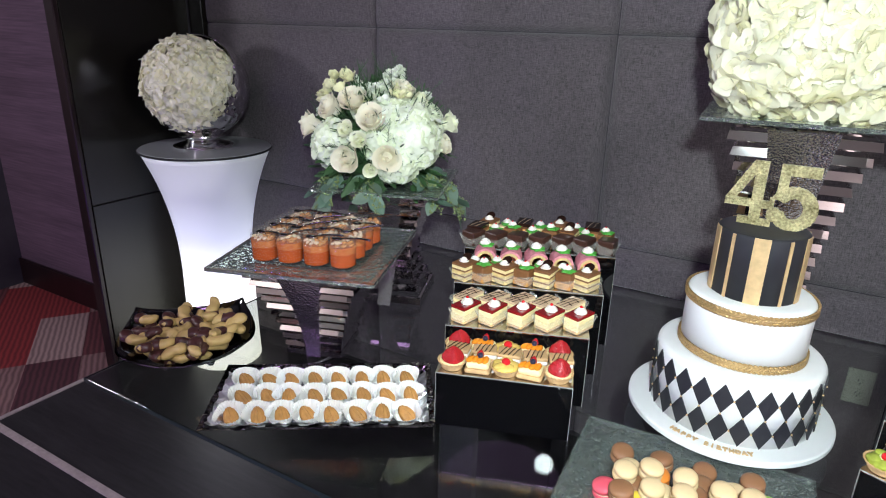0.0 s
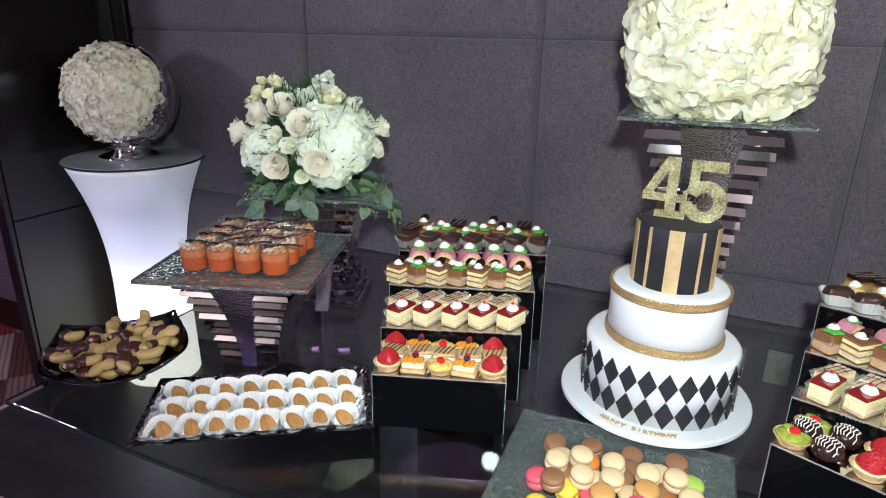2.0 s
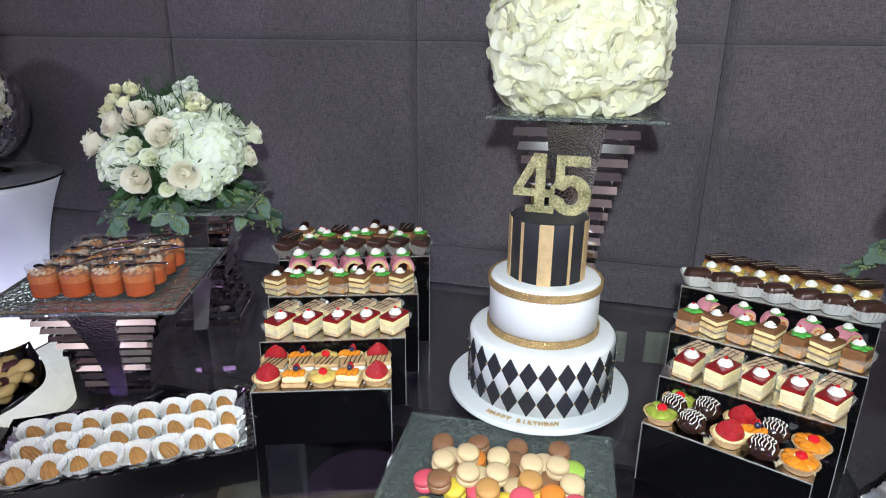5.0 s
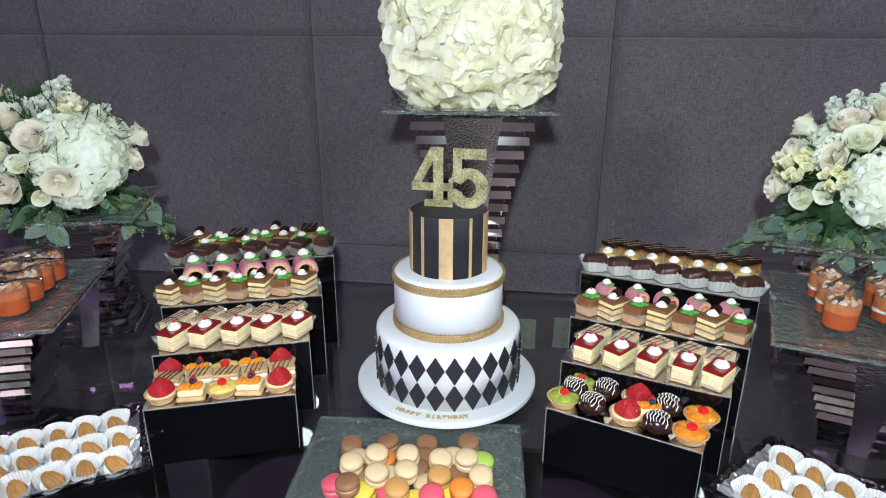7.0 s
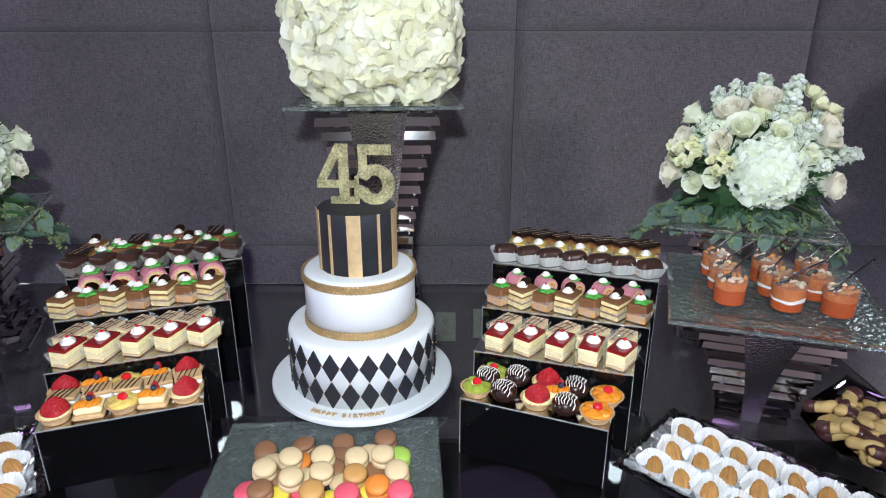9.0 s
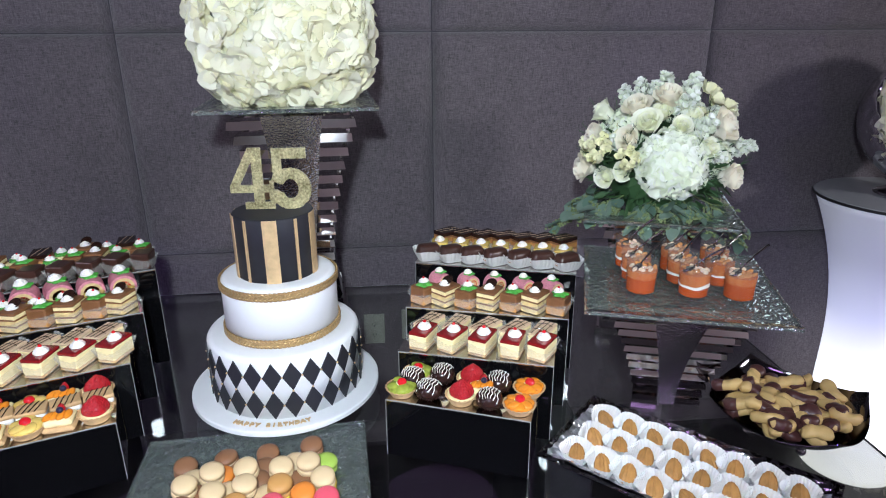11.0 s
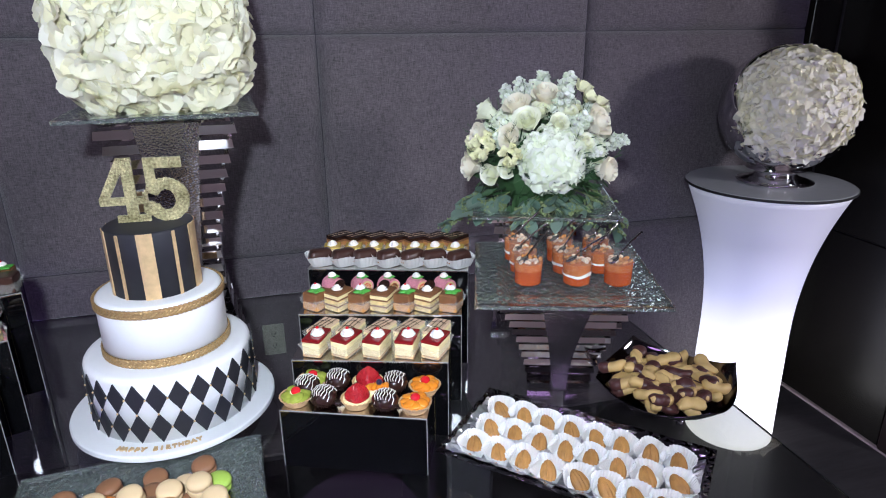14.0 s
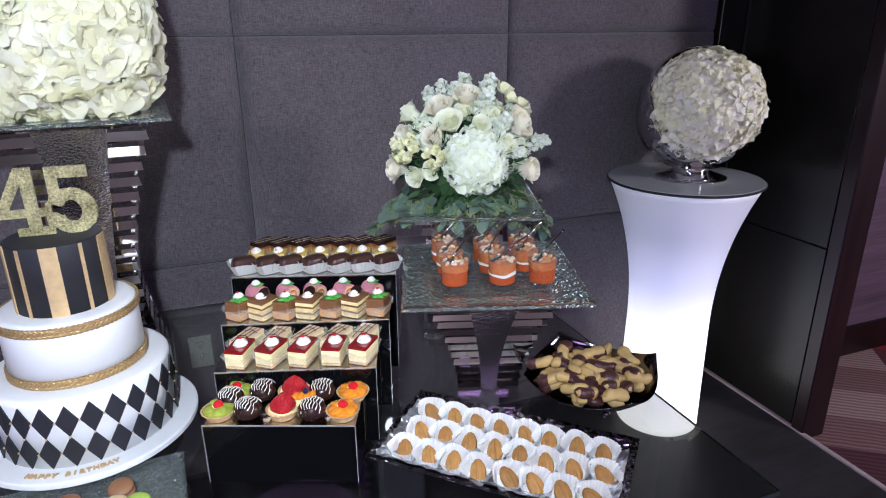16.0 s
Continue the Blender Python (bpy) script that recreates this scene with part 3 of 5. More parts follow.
def lit_column(x, y):
    c = thing("lit_column", "white illuminated waisted column with a glass top on the black floor", "column", pose(x, y, FLOOR + 0.001), "lit columns")
    prof = []
    for k in range(41):
        s = k / 40
        r = 0.148 + 0.010 * (1 - s) ** 2 + 0.114 * max(0.0, (s - 0.42) / 0.58) ** 2.3
        prof.append((r, 0.99 * s))
    part("shell", Geo().lathe(prof, 64, None), GLOW, c, "glowing white frosted plastic", smooth=True)
    part("tabletop", Geo().lathe([(0.262, 0.991), (0.268, 0.994), (0.268, 0.999), (0.264, 1.001)], 64), HAMMERED_TOP, c, "frosted glass disc with a dark edge")
    part("rim", Geo().lathe([(0.2685, 0.9905), (0.2705, 0.992), (0.2705, 0.998), (0.2685, 0.9995)], 64, closed=False), SLOT, c, "thin dark rubber edge")
    return c


HAMMERED_TOP = mat("frosted_glass_top", (0.42, 0.44, 0.44), 0.14, vary=0.05, coat=0.3)


def flower_bowl(x, y, z, face, seed):
    """A tilted chrome globe, open towards face, with a ball of silk flowers in it."""
    b = thing("chrome_globe_vase", "dimpled chrome globe vase tilted open on a lit column", "vase", pose(x, y, z, 0, 0, face), "globe vases")
    foot = [(0.122, 0.0), (0.123, 0.004), (0.104, 0.010), (0.076, 0.019), (0.062, 0.030), (0.068, 0.037), (0.098, 0.046)]
    part("foot", Geo().lathe(foot, 40), CHROME, b, "flared chrome foot", smooth=True)
    outer, R = [], 0.208
    for k in range(31):
        th = math.pi * (0.0 + 0.655 * k / 30)
        outer.append((max(0.001, R * math.sin(th)), -R * math.cos(th)))
    inner = [(max(0.001, r * 0.975), h * 0.975) for r, h in reversed(outer)]
    part("globe", Geo().lathe(outer + inner, 56, pose(0, 0, 0.243, 58)), DIMPLED_CHROME, b, "dimpled mirror chrome", smooth=True)
    f = single("flower_ball", petal_cloud(seed, 760, on_sphere((0, 0, 0), 0.168), 0.032, 0.025, 0.95, 0.87),
               PETAL_LIFTED, "ball of cream silk hydrangea flowers in a chrome globe", "flowers", pose(x, y, z) @ pose(0, 0, 0, 0, 0, face) @ pose(0, -0.062, 0.256), "flower balls", smooth=True)
    core = part("core", Geo().ball(0.164, n=24, rows=16), PETAL_LIFTED, f, smooth=True)
    return b


lit_column(-2.19, 1.785)
lit_column(1.852, 1.795)
flower_bowl(-2.21, 1.79, 1.034, 28, 5)
flower_bowl(1.872, 1.79, 1.034, -26, 6)


# ---- slatted chrome stands ----
def slat_stand(name, label, m, height, half, slats, plate_top, plate_bottom, group):
    """Stacked square frames of mirror slats, half(s) wide at the share s of the height, with a hammered plate down each face."""
    t = thing(name, label, "display stand", m, group)
    pitch = height / slats
    for k in range(slats):
        z = pitch * k + 0.15 * pitch
        h = half((k + 0.5) / slats)
        g = Geo()
        for q in range(4):
            r = pose(0, 0, 0, 0, 0, 90 * q)
            g.bar(2 * h - 0.0005, 0.012, pitch * 0.56, pitch * (0.02 + 0.13 * ((k * 0.618 + q * 0.3) % 1)), r @ pose(0.0, -h, z))
        part("slat", g, SLAT_CHROME, t)
    for q in (0, 2):
        verts, faces, n = [], [], 12
        for k in range(n + 1):
            s = k / n
            w = plate_bottom + (plate_top - plate_bottom) * s ** 1.7
            d = half(s) + 0.0035
            verts += [(-w, -d, height * s), (w, -d, height * s), (w, -d + 0.004, height * s), (-w, -d + 0.004, height * s)]
        for k in range(n):
            for i in range(4):
                j = (i + 1) % 4
                faces.append((4 * k + i, 4 * k + j, 4 * k + 4 + j, 4 * k + 4 + i))
        faces += [(3, 2, 1, 0), tuple(4 * n + i for i in range(4))]
        part("hammered_plate", Geo().add(verts, faces, pose(0, 0, 0, 0, 0, 90 * q)), HAMMERED_CHROME, t, "hammered metal strip")
    core = part("post", Geo().box(0.035, 0.035, height, None, 0.002), SLAT_CHROME, t)
    return t


def glass_slab(m, size, group="hammered plates", label="square hammered glass plate on a slatted chrome stand", name="glass_plate", sy=None):
    """A hammered glass plate, its middle sunk by 12 mm, with a rounded rim."""
    sy = sy or size
    n = 28
    verts, faces = [], []

    def height(u, v):
        d = min((0.5 - abs(u)) * size, (0.5 - abs(v)) * sy)
        k = max(0.0, min(1.0, (d - 0.055) / 0.016))
        return 0.012 - 0.012 * k * k * (3 - 2 * k)
    us = [-0.5 + i / n for i in range(n + 1)]
    rnd = random.Random(3)
    for layer in (1, 0):
        for u in us:
            for v in us:
                edge = abs(u) == 0.5 or abs(v) == 0.5
                verts.append((u * size * (1 + (rnd.uniform(-0.004, 0.004) if edge else 0)), v * sy, height(u, v) + 0.009 * layer))
    q = (n + 1) ** 2
    for i in range(n):
        for j in range(n):
            a = i * (n + 1) + j
            faces.append((a, a + n + 1, a + n + 2, a + 1))
            faces.append((q + a, q + a + 1, q + a + n + 2, q + a + n + 1))
    ring = [i * (n + 1) for i in range(n + 1)] + [n * (n + 1) + j for j in range(1, n + 1)] + [i * (n + 1) + n for i in range(n - 1, -1, -1)] + [j for j in range(n - 1, 0, -1)]
    for a, b in zip(ring, ring[1:] + ring[:1]):
        faces.append((a, b, q + b, q + a))
    return single(name, Geo().add(verts, faces), HAMMERED_GLASS, label, "plate", m, group, smooth=True)


def small_half(s):
    return 0.072 + 0.075 * s ** 1.6


def tall_half(s):
    return 0.076 + 0.052 * max(0, (0.42 - s) / 0.42) ** 1.5 + 0.074 * max(0, (s - 0.42) / 0.58) ** 1.6


def mid_half(s):
    return 0.070 + 0.05 * max(0, (0.4 - s) / 0.4) ** 1.5 + 0.06 * max(0, (s - 0.4) / 0.6) ** 1.5


STANDS = "slatted chrome stands"
slat_stand("display_stand", "slatted mirror chrome stand carrying dessert cups", pose(-0.995, 1.125, TABLE + 0.001, 0, 0, 19), 0.248, small_half, 11, 0.056, 0.018, STANDS)
slat_stand("display_stand", "slatted mirror chrome stand carrying dessert cups", pose(0.830, 1.267, TABLE + 0.001, 0, 0, -17.8), 0.248, small_half, 11, 0.056, 0.018, STANDS)
slat_stand("display_stand", "tall waisted slatted chrome stand behind the cake", pose(-0.009, 1.612, TABLE + 0.001, 0, 0, 4) @ Matrix.Diagonal((1.0, 0.80, 1.0, 1.0)), 0.612, tall_half, 18, 0.068, 0.018, STANDS)
slat_stand("display_stand", "waisted slatted chrome stand under a flower arrangement", pose(-1.045, 1.520, TABLE + 0.001, 0, 0, 20), 0.345, mid_half, 10, 0.056, 0.020, STANDS)
slat_stand("display_stand", "waisted slatted chrome stand under a flower arrangement", pose(0.900, 1.600, TABLE + 0.001, 0, 0, -20), 0.345, mid_half, 10, 0.056, 0.020, STANDS)
glass_slab(pose(-0.995, 1.125, TABLE + 0.250, 0, 0, 19), 0.40)
glass_slab(pose(0.834, 1.267, TABLE + 0.250, 0, 0, -17.8), 0.40)
glass_slab(pose(-0.016, 1.640, TABLE + 0.614, 0, 0, 4), 0.395)
glass_slab(pose(-1.045, 1.500, TABLE + 0.347, 0, 0, 20), 0.36)
glass_slab(pose(0.900, 1.540, TABLE + 0.347, 0, 0, -20), 0.36)
glass_slab(pose(-0.062, 0.995, TABLE + 0.001, 0, 0, 3.5), 0.425, sy=0.34, label="rectangular hammered glass tray with macarons", name="glass_tray", group="")

# ---- flower cube on the tall stand ----
FZ = TABLE + 0.614 + 0.0115
fb = single("flower_block", petal_cloud(11, 820, on_sphere((0, 0, 0.178), 0.172, (1.02, 1.02, 1.0), 3.6, -0.99), 0.041, 0.042, 1.0, 0.83),
            PETAL, "rounded block of cream silk hydrangea flowers on a glass plate", "flowers", pose(-0.018, 1.640, FZ + 0.008, 0, 0, 4), smooth=True)
part("core", Geo().box(0.30, 0.30, 0.32, pose(0, 0, 0.004), 0.09, segments=3), PETAL, fb)


# ---- the cake ----
CX, CY = -0.036, 1.331
cake_stand = single("cake_stand", Geo().lathe([(0.165, 0), (0.170, 0.003), (0.170, 0.026), (0.165, 0.029)], 64), BRONZE, "round bronze cake stand on the glass table", "cake stand", pose(CX, CY, TABLE + 0.001), smooth=False)
BZ = TABLE + 0.031
board = single("cake_board", Geo().lathe([(0.203, 0), (0.206, 0.003), (0.206, 0.012), (0.203, 0.014)], 80), FONDANT, "round white iced cake board with gold lettering", "cake board", pose(CX, CY, BZ))
cake = thing("birthday_cake", "three-tier white and black birthday cake with gold bands and black diamonds", "cake", pose(CX + 0.003, CY, BZ + 0.0145) @ Matrix.Diagonal((1.045, 1.045, 1.0, 1.0)))


def tier(r, h, z, material, name, label, edge=0.012):
    prof = [(r, 0)] + [(r, h - edge)] + [(r - edge * (1 - math.cos(a)), h - edge + edge * math.sin(a)) for a in (0.4, 0.8, 1.2, 1.57)] + [(r * 0.6, h + 0.0015), (0.002, h + 0.0005)]
    return part(name, Geo().lathe(prof, 96, pose(0, 0, z)), material, cake, label, smooth=True)


H1, H2, H3 = 0.137, 0.127, 0.133
t1 = tier(0.1560, H1, 0, FONDANT, "bottom_tier", "white fondant tier")
t2 = tier(0.1155, H2, H1 + 0.001, FONDANT, "middle_tier", "white fondant tier")
t3 = tier(0.0795, H3, H1 + H2 + 0.002, BLACK_FONDANT, "top_tier", "black fondant tier with gold stripes", 0.005)


def diamond(r, w, h):
    """A thin diamond bent round a tier of radius r."""
    verts, faces = [], []
    for d in (0.0004, 0.003):
        for x, z in ((0, -h), (w / 2, -h / 2), (w, 0), (w / 2, h / 2), (0, h), (-w / 2, h / 2), (-w, 0), (-w / 2, -h / 2), (0, 0)):
            a = x / r
            verts.append(((r + d) * math.sin(a), -(r + d) * math.cos(a), z))
    for i in range(8):
        j = (i + 1) % 8
        faces += [(8, i, j), (17, 9 + j, 9 + i), (i, 9 + i, 9 + j, j)]
    return Geo().add(verts, [tuple(reversed(f)) for f in faces])


DW = 2 * math.pi * 0.1560 / 26 / 2
dm = mesh("diamond", diamond(0.1560, DW * 0.97, 0.0320), BLACK_FONDANT)
pearl = mesh("pearl", Geo().ball(0.0021, n=8, rows=5), GOLD, True)
for row, z in enumerate((0.0325, 0.0965)):
    for k in range(26):
        d = new("diamond", dm)
        d.parent = t1
        d.matrix_basis = pose(0, 0, z, 0, 0, 360 / 26 * k - 2)
        for ang, dz in ((360 / 52, 0), (0, 0.0320)):
            if dz and row == 1:
                continue
            b = new("pearl", pearl)
            b.parent = t1
            b.matrix_basis = pose(0, 0, 0, 0, 0, 360 / 26 * k - 2 + ang) @ pose(0, -0.1598, z + dz)


def braid(r, z):
    """A braided gold rope round a tier: two strands of twisted lozenges."""
    g = Geo()
    n = 84
    for k in range(n):
        for s in (-1, 0, 1):
            a = 360 / n * (k + 0.33 * s)
            g.ball(0.0078, 0.0030, 0.0034, pose(0, 0, 0, 0, 0, a) @ pose(0, -r - 0.0015, z + s * 0.0052, 0, (30, -34, 30)[s + 1], 0), n=6, rows=5)
    return g


part("gold_band", braid(0.1160, H1 + 0.012), GOLD_BRAID, t2, "braided gold icing band", smooth=True)
part("gold_band", braid(0.1160, H1 + H2 - 0.012), GOLD_BRAID, t2, "braided gold icing band", smooth=True)


def stripe(r, w, h):
    verts, faces, n = [], [], 6
    for i in range(n + 1):
        a = (i / n - 0.5) * w / r
        for d in (0.0003, 0.0022):
            verts += [((r + d) * math.sin(a), -(r + d) * math.cos(a), 0.0), ((r + d) * math.sin(a), -(r + d) * math.cos(a), h)]
    for i in range(n):
        a = 4 * i
        faces += [(a + 2, a + 6, a + 7, a + 3), (a + 3, a + 7, a + 5, a + 1), (a, a + 4, a + 6, a + 2)]
    faces += [(0, 2, 3, 1), (4 * n, 4 * n + 1, 4 * n + 3, 4 * n + 2)]
    return Geo().add(verts, faces)


wide, thin = mesh("gold_stripe", stripe(0.0795, 0.027, H3 - 0.001), GOLD), mesh("gold_stripe", stripe(0.0795, 0.006, H3 - 0.003), GOLD)
for k in range(5):
    for off, me in ((0, wide), (36, thin)):
        o = new("gold_stripe", me)
        o.parent = t3
        o.matrix_basis = pose(0, 0, H1 + H2 + 0.002, 0, 0, 72 * k + off + 3)


def text_mesh(body, size, depth, offset=0.0, bevel=0.0):
    cu = bpy.data.curves.new("text", "FONT")
    cu.body, cu.size, cu.extrude, cu.align_x, cu.offset, cu.bevel_depth = body, size, depth, "CENTER", offset, bevel
    ob = bpy.data.objects.new("text", cu)
    scene.collection.objects.link(ob)
    bpy.context.view_layer.update()
    me = bpy.data.meshes.new_from_object(ob.evaluated_get(bpy.context.evaluated_depsgraph_get()))
    bpy.data.objects.remove(ob)
    bpy.data.curves.remove(cu)
    return me


# gold letters lying round the front of the board
for k, ch in enumerate("HAPPY BIRTHDAY"):
    if ch != " ":
        me = text_mesh(ch, 0.0145, 0.0014, 0.0008)
        me.materials.clear()
        me.materials.append(GOLD)
        o = new("letter", me)
        o.parent = board
        a = (k - 6.5) * 3.55 - 3
        o.matrix_basis = pose(0, 0, 0.0156, 0, 0, a) @ pose(0, -0.189, 0)

topper = thing("cake_topper", "gold glitter number topper standing on the cake", "cake topper", pose(CX + 0.002, CY, BZ + 0.0145 + H1 + H2 + H3 + 0.004, 0, 0, -2))
DIG = 0.125


def slab_digit(polys, name, x):
    """A digit cut from board: outlines of convex pieces in units of its height."""
    nx, nz = 66, 92
    q = np.stack(np.meshgrid((np.arange(nx) + 0.5) / nx * 0.72 - 0.03, (np.arange(nz) + 0.5) / nz * 1.02 - 0.01, indexing="ij"), -1)
    filled = np.zeros((nx + 2, nz + 2), bool)
    for poly in polys:
        p = np.array(poly)
        inside = np.ones((nx, nz), bool)
        area = sum(a[0] * b[1] - a[1] * b[0] for a, b in zip(poly, poly[1:] + poly[:1]))
        for a, b in zip(p, np.roll(p, -1, 0)):
            inside &= ((b[0] - a[0]) * (q[..., 1] - a[1]) - (b[1] - a[1]) * (q[..., 0] - a[0])) * np.sign(area) >= -1e-3
        filled[1:-1, 1:-1] |= inside
    g, index = Geo(), {}

    def corner(i, k, side):
        if (i, k, side) not in index:
            index[i, k, side] = len(g.v)
            g.v.append((x + ((i - 1) / nx * 0.72 - 0.03) * DIG, side * 0.004, ((k - 1) / nz * 1.02 - 0.01) * DIG))
        return index[i, k, side]
    for i, k in zip(*np.nonzero(filled)):
        i, k = int(i), int(k)
        ring4 = ((i, k), (i + 1, k), (i + 1, k + 1), (i, k + 1))
        g.f.append(tuple(corner(*c, -1) for c in ring4))
        g.f.append(tuple(corner(*c, 1) for c in reversed(ring4)))
        for (di, dk), (a, b) in (((0, -1), (0, 1)), ((1, 0), (1, 2)), ((0, 1), (2, 3)), ((-1, 0), (3, 0))):
            if not filled[i + di, k + dk]:
                g.f.append((corner(*ring4[b], -1), corner(*ring4[a], -1), corner(*ring4[a], 1), corner(*ring4[b], 1)))
    return part(name, g, GLITTER, topper, "gold glitter digit")


four = [[(0.36, 0.10), (0.53, 0.10), (0.53, 1.0), (0.36, 1.0)], [(0.0, 0.28), (0.70, 0.281), (0.70, 0.40), (0.0, 0.40)],
        [(0.0, 0.40), (0.14, 0.40), (0.40, 0.86), (0.37, 1.0), (0.32, 1.0)], [(0.22, 0.0), (0.68, 0.0), (0.68, 0.115), (0.22, 0.115)],
        [(0.63, 0.24), (0.70, 0.24), (0.70, 0.45), (0.63, 0.45)]]
ring = []
for k in range(18):
    a0, a1 = radians(-158 + 312 * k / 18), radians(-158 + 312 * (k + 1) / 18)
    ring.append([(0.32 + 0.15 * math.cos(a0), 0.33 + 0.19 * math.sin(a0)), (0.32 + 0.33 * math.cos(a0), 0.33 + 0.335 * math.sin(a0)),
                 (0.32 + 0.33 * math.cos(a1), 0.33 + 0.335 * math.sin(a1)), (0.32 + 0.15 * math.cos(a1), 0.33 + 0.19 * math.sin(a1))])
five = ring + [[(0.06, 0.83), (0.60, 0.83), (0.60, 1.0), (0.06, 1.0)], [(0.06, 0.46), (0.19, 0.50), (0.20, 0.85), (0.06, 0.85)],
               [(0.06, 0.455), (0.22, 0.44), (0.22, 0.55), (0.06, 0.56)]]
blob = [(0.075 + 0.095 * math.cos(radians(30 * k)), 0.20 + 0.095 * math.sin(radians(30 * k))) for k in range(12)]
five.append(blob)
slab_digit(four, "digit", -0.078)
slab_digit(five, "digit", 0.002)
part("stick", Geo().box(0.004, 0.003, 0.012, pose(-0.045, 0, -0.006)), GOLD, topper)
part("stick", Geo().box(0.004, 0.003, 0.012, pose(0.042, 0, -0.006)), GOLD, topper)


# ---- dessert risers ----
# nested boxes: top height and width, and where each one's front stands (x, y, turn) and how deep its shelf shows
TIERS = ((0.8665, 0.2805), (0.9126, 0.3160), (0.9542, 0.3558), (0.9917, 0.3907))
LEFT_AT = ((-0.4344, 1.0234, 19.6, 0.124), (-0.4651, 1.1504, 20.7, 0.144), (-0.5028, 1.2951, 19.9, 0.150), (-0.5384, 1.4509, 22.0, 0.175))
RIGHT_AT = ((0.3151, 1.0402, -21.5, 0.104), (0.3653, 1.1459, -17.5, 0.121), (0.4076, 1.2666, -16.8, 0.168), (0.4554, 1.4336, -18.4, 0.175))


def riser(at, step, which):
    """One box riser: mirror top, black mirror front and sides, bright polished edges."""
    x, y, turn, depth = at
    z, w = TIERS[step]
    h = z - TABLE - 0.001
    m = pose(x, y, TABLE + 0.001, 0, 0, turn)
    r = thing("dessert_riser", "black mirrored acrylic dessert riser, step %s of four" % ("one", "two", "three", "four")[step], "riser", m, which)
    part("front_panel", bx(-w / 2 + 0.002, w / 2 - 0.002, 0, 0.004, 0, h - 0.005), BLACK_MIRROR, r)
    for s in (-1, 1):
        part("side_panel", bx(min(s * w / 2, s * (w / 2 - 0.004)), max(s * w / 2, s * (w / 2 - 0.004)), 0.0045, depth, 0, h - 0.005), BLACK_MIRROR, r)
        part("polished_edge", bx(min(s * w / 2, s * (w / 2 - 0.0010)), max(s * w / 2, s * (w / 2 - 0.0010)), -0.0008, 0.004, 0, h - 0.002), EDGE, r)
    # rear strips whose colour paints the gold reflections along the edges
    for s in (-1, 1):
        part("polished_edge", bx(min(s * w / 2, s * (w / 2 - 0.0040)), max(s * w / 2, s * (w / 2 - 0.0040)), depth + 0.0004, depth + 0.0016, 0, h - 0.005), GOLD_REFLECTION, r, "rear edge strip painted with a gold reflection")
    part("top_panel", bx(-w / 2, w / 2, 0.0005, depth, h - 0.0045, h), SILVER_MIRROR, r, "silver mirror top")
    part("polished_edge", bx(-w / 2, w / 2, -0.0010, 0.0, h - 0.0018, h + 0.0003), EDGE, r)
    return m @ pose(0, 0, h + 0.0005)


LEFT = [riser(at, k, "left dessert risers") for k, at in enumerate(LEFT_AT)]
RIGHT = [riser(at, k, "right dessert risers") for k, at in enumerate(RIGHT_AT)]


# ---- pastries ----
def liner(parent, w, d, h, seed=0, material=None, flare=1.20, n=44):
    """A pleated baking cup with an oblong foot."""
    verts, faces = [], []
    rnd = random.Random(seed)
    for row, (s, z) in enumerate(((0.86, 0.0), (0.98, h * 0.33), (1.10, h * 0.7), (flare, h))):
        for i in range(n):
            a = 2 * math.pi * i / n
            c, q = math.cos(a), math.sin(a)
            k = (abs(c) ** 4 + abs(q) ** 4) ** -0.25
            pleat = 1 + (0.028 if i % 2 else -0.022) * (0.3 + row / 3)
            lift = z * (1 + (0.10 * math.sin(3 * a + seed) if row == 3 else 0))
            verts.append((c * k * w / 2 * s * pleat, q * k * d / 2 * s * pleat, lift + 0.0006))
    for row in range(3):
        for i in range(n):
            j = (i + 1) % n
            faces.append((row * n + i, row * n + j, (row + 1) * n + j, (row + 1) * n + i))
    faces.append(tuple(reversed(range(n))))
    return part("baking_cup", Geo().add(verts, faces), material or GLASSINE, parent, "pleated paper cup")


def dollop(x, y, z, r, m=None):
    """A piped rosette: three turned, shrinking rings."""
    g = Geo()
    prof = [(r * 0.95, 0), (r * 1.15, r * 0.20), (r * 1.00, r * 0.40), (r * 0.78, r * 0.44), (r * 0.86, r * 0.58), (r * 0.70, r * 0.76), (r * 0.45, r * 0.78), (r * 0.46, r * 0.92), (r * 0.10, r * 1.12)]
    g.lathe(prof, 35, pose(x, y, z, 4, -5, 31 * (x + y) * 1000), 0.28, 7)
    return g


def icing_leaf(x, y, z, r):
    """Flat piped leaves round a middle."""
    g = Geo()
    g.lathe([(r * 0.5, 0), (r * 1.25, r * 0.10), (r * 1.30, r * 0.26), (r * 0.95, r * 0.46), (r * 0.3, r * 0.58)], 30, pose(x, y, z, 0, 0, 25), 0.6, 5)
    return g


def drizzle(w, d, z, count, slant=0.35, r=0.0009):
    g = Geo()
    for k in range(count):
        x = (k + 0.5) / count * w - w / 2
        g.tube([(x - slant * d / 2, -d / 2, z), (x - slant * d * 0.12, -d * 0.15, z + 0.0006), (x + slant * d * 0.1, d * 0.15, z + 0.0004), (x + slant * d / 2, d / 2, z)], r, 5)
    return g


def tart_shell(parent, r, h):
    prof = [(r * 0.70, 0.0006), (r * 0.78, h * 0.4), (r, h), (r * 0.94, h * 1.02), (r * 0.86, h * 0.8)]
    return part("crust", Geo().lathe(prof, 40, None, 0.045, 20), CRUST, parent, "fluted baked crust")


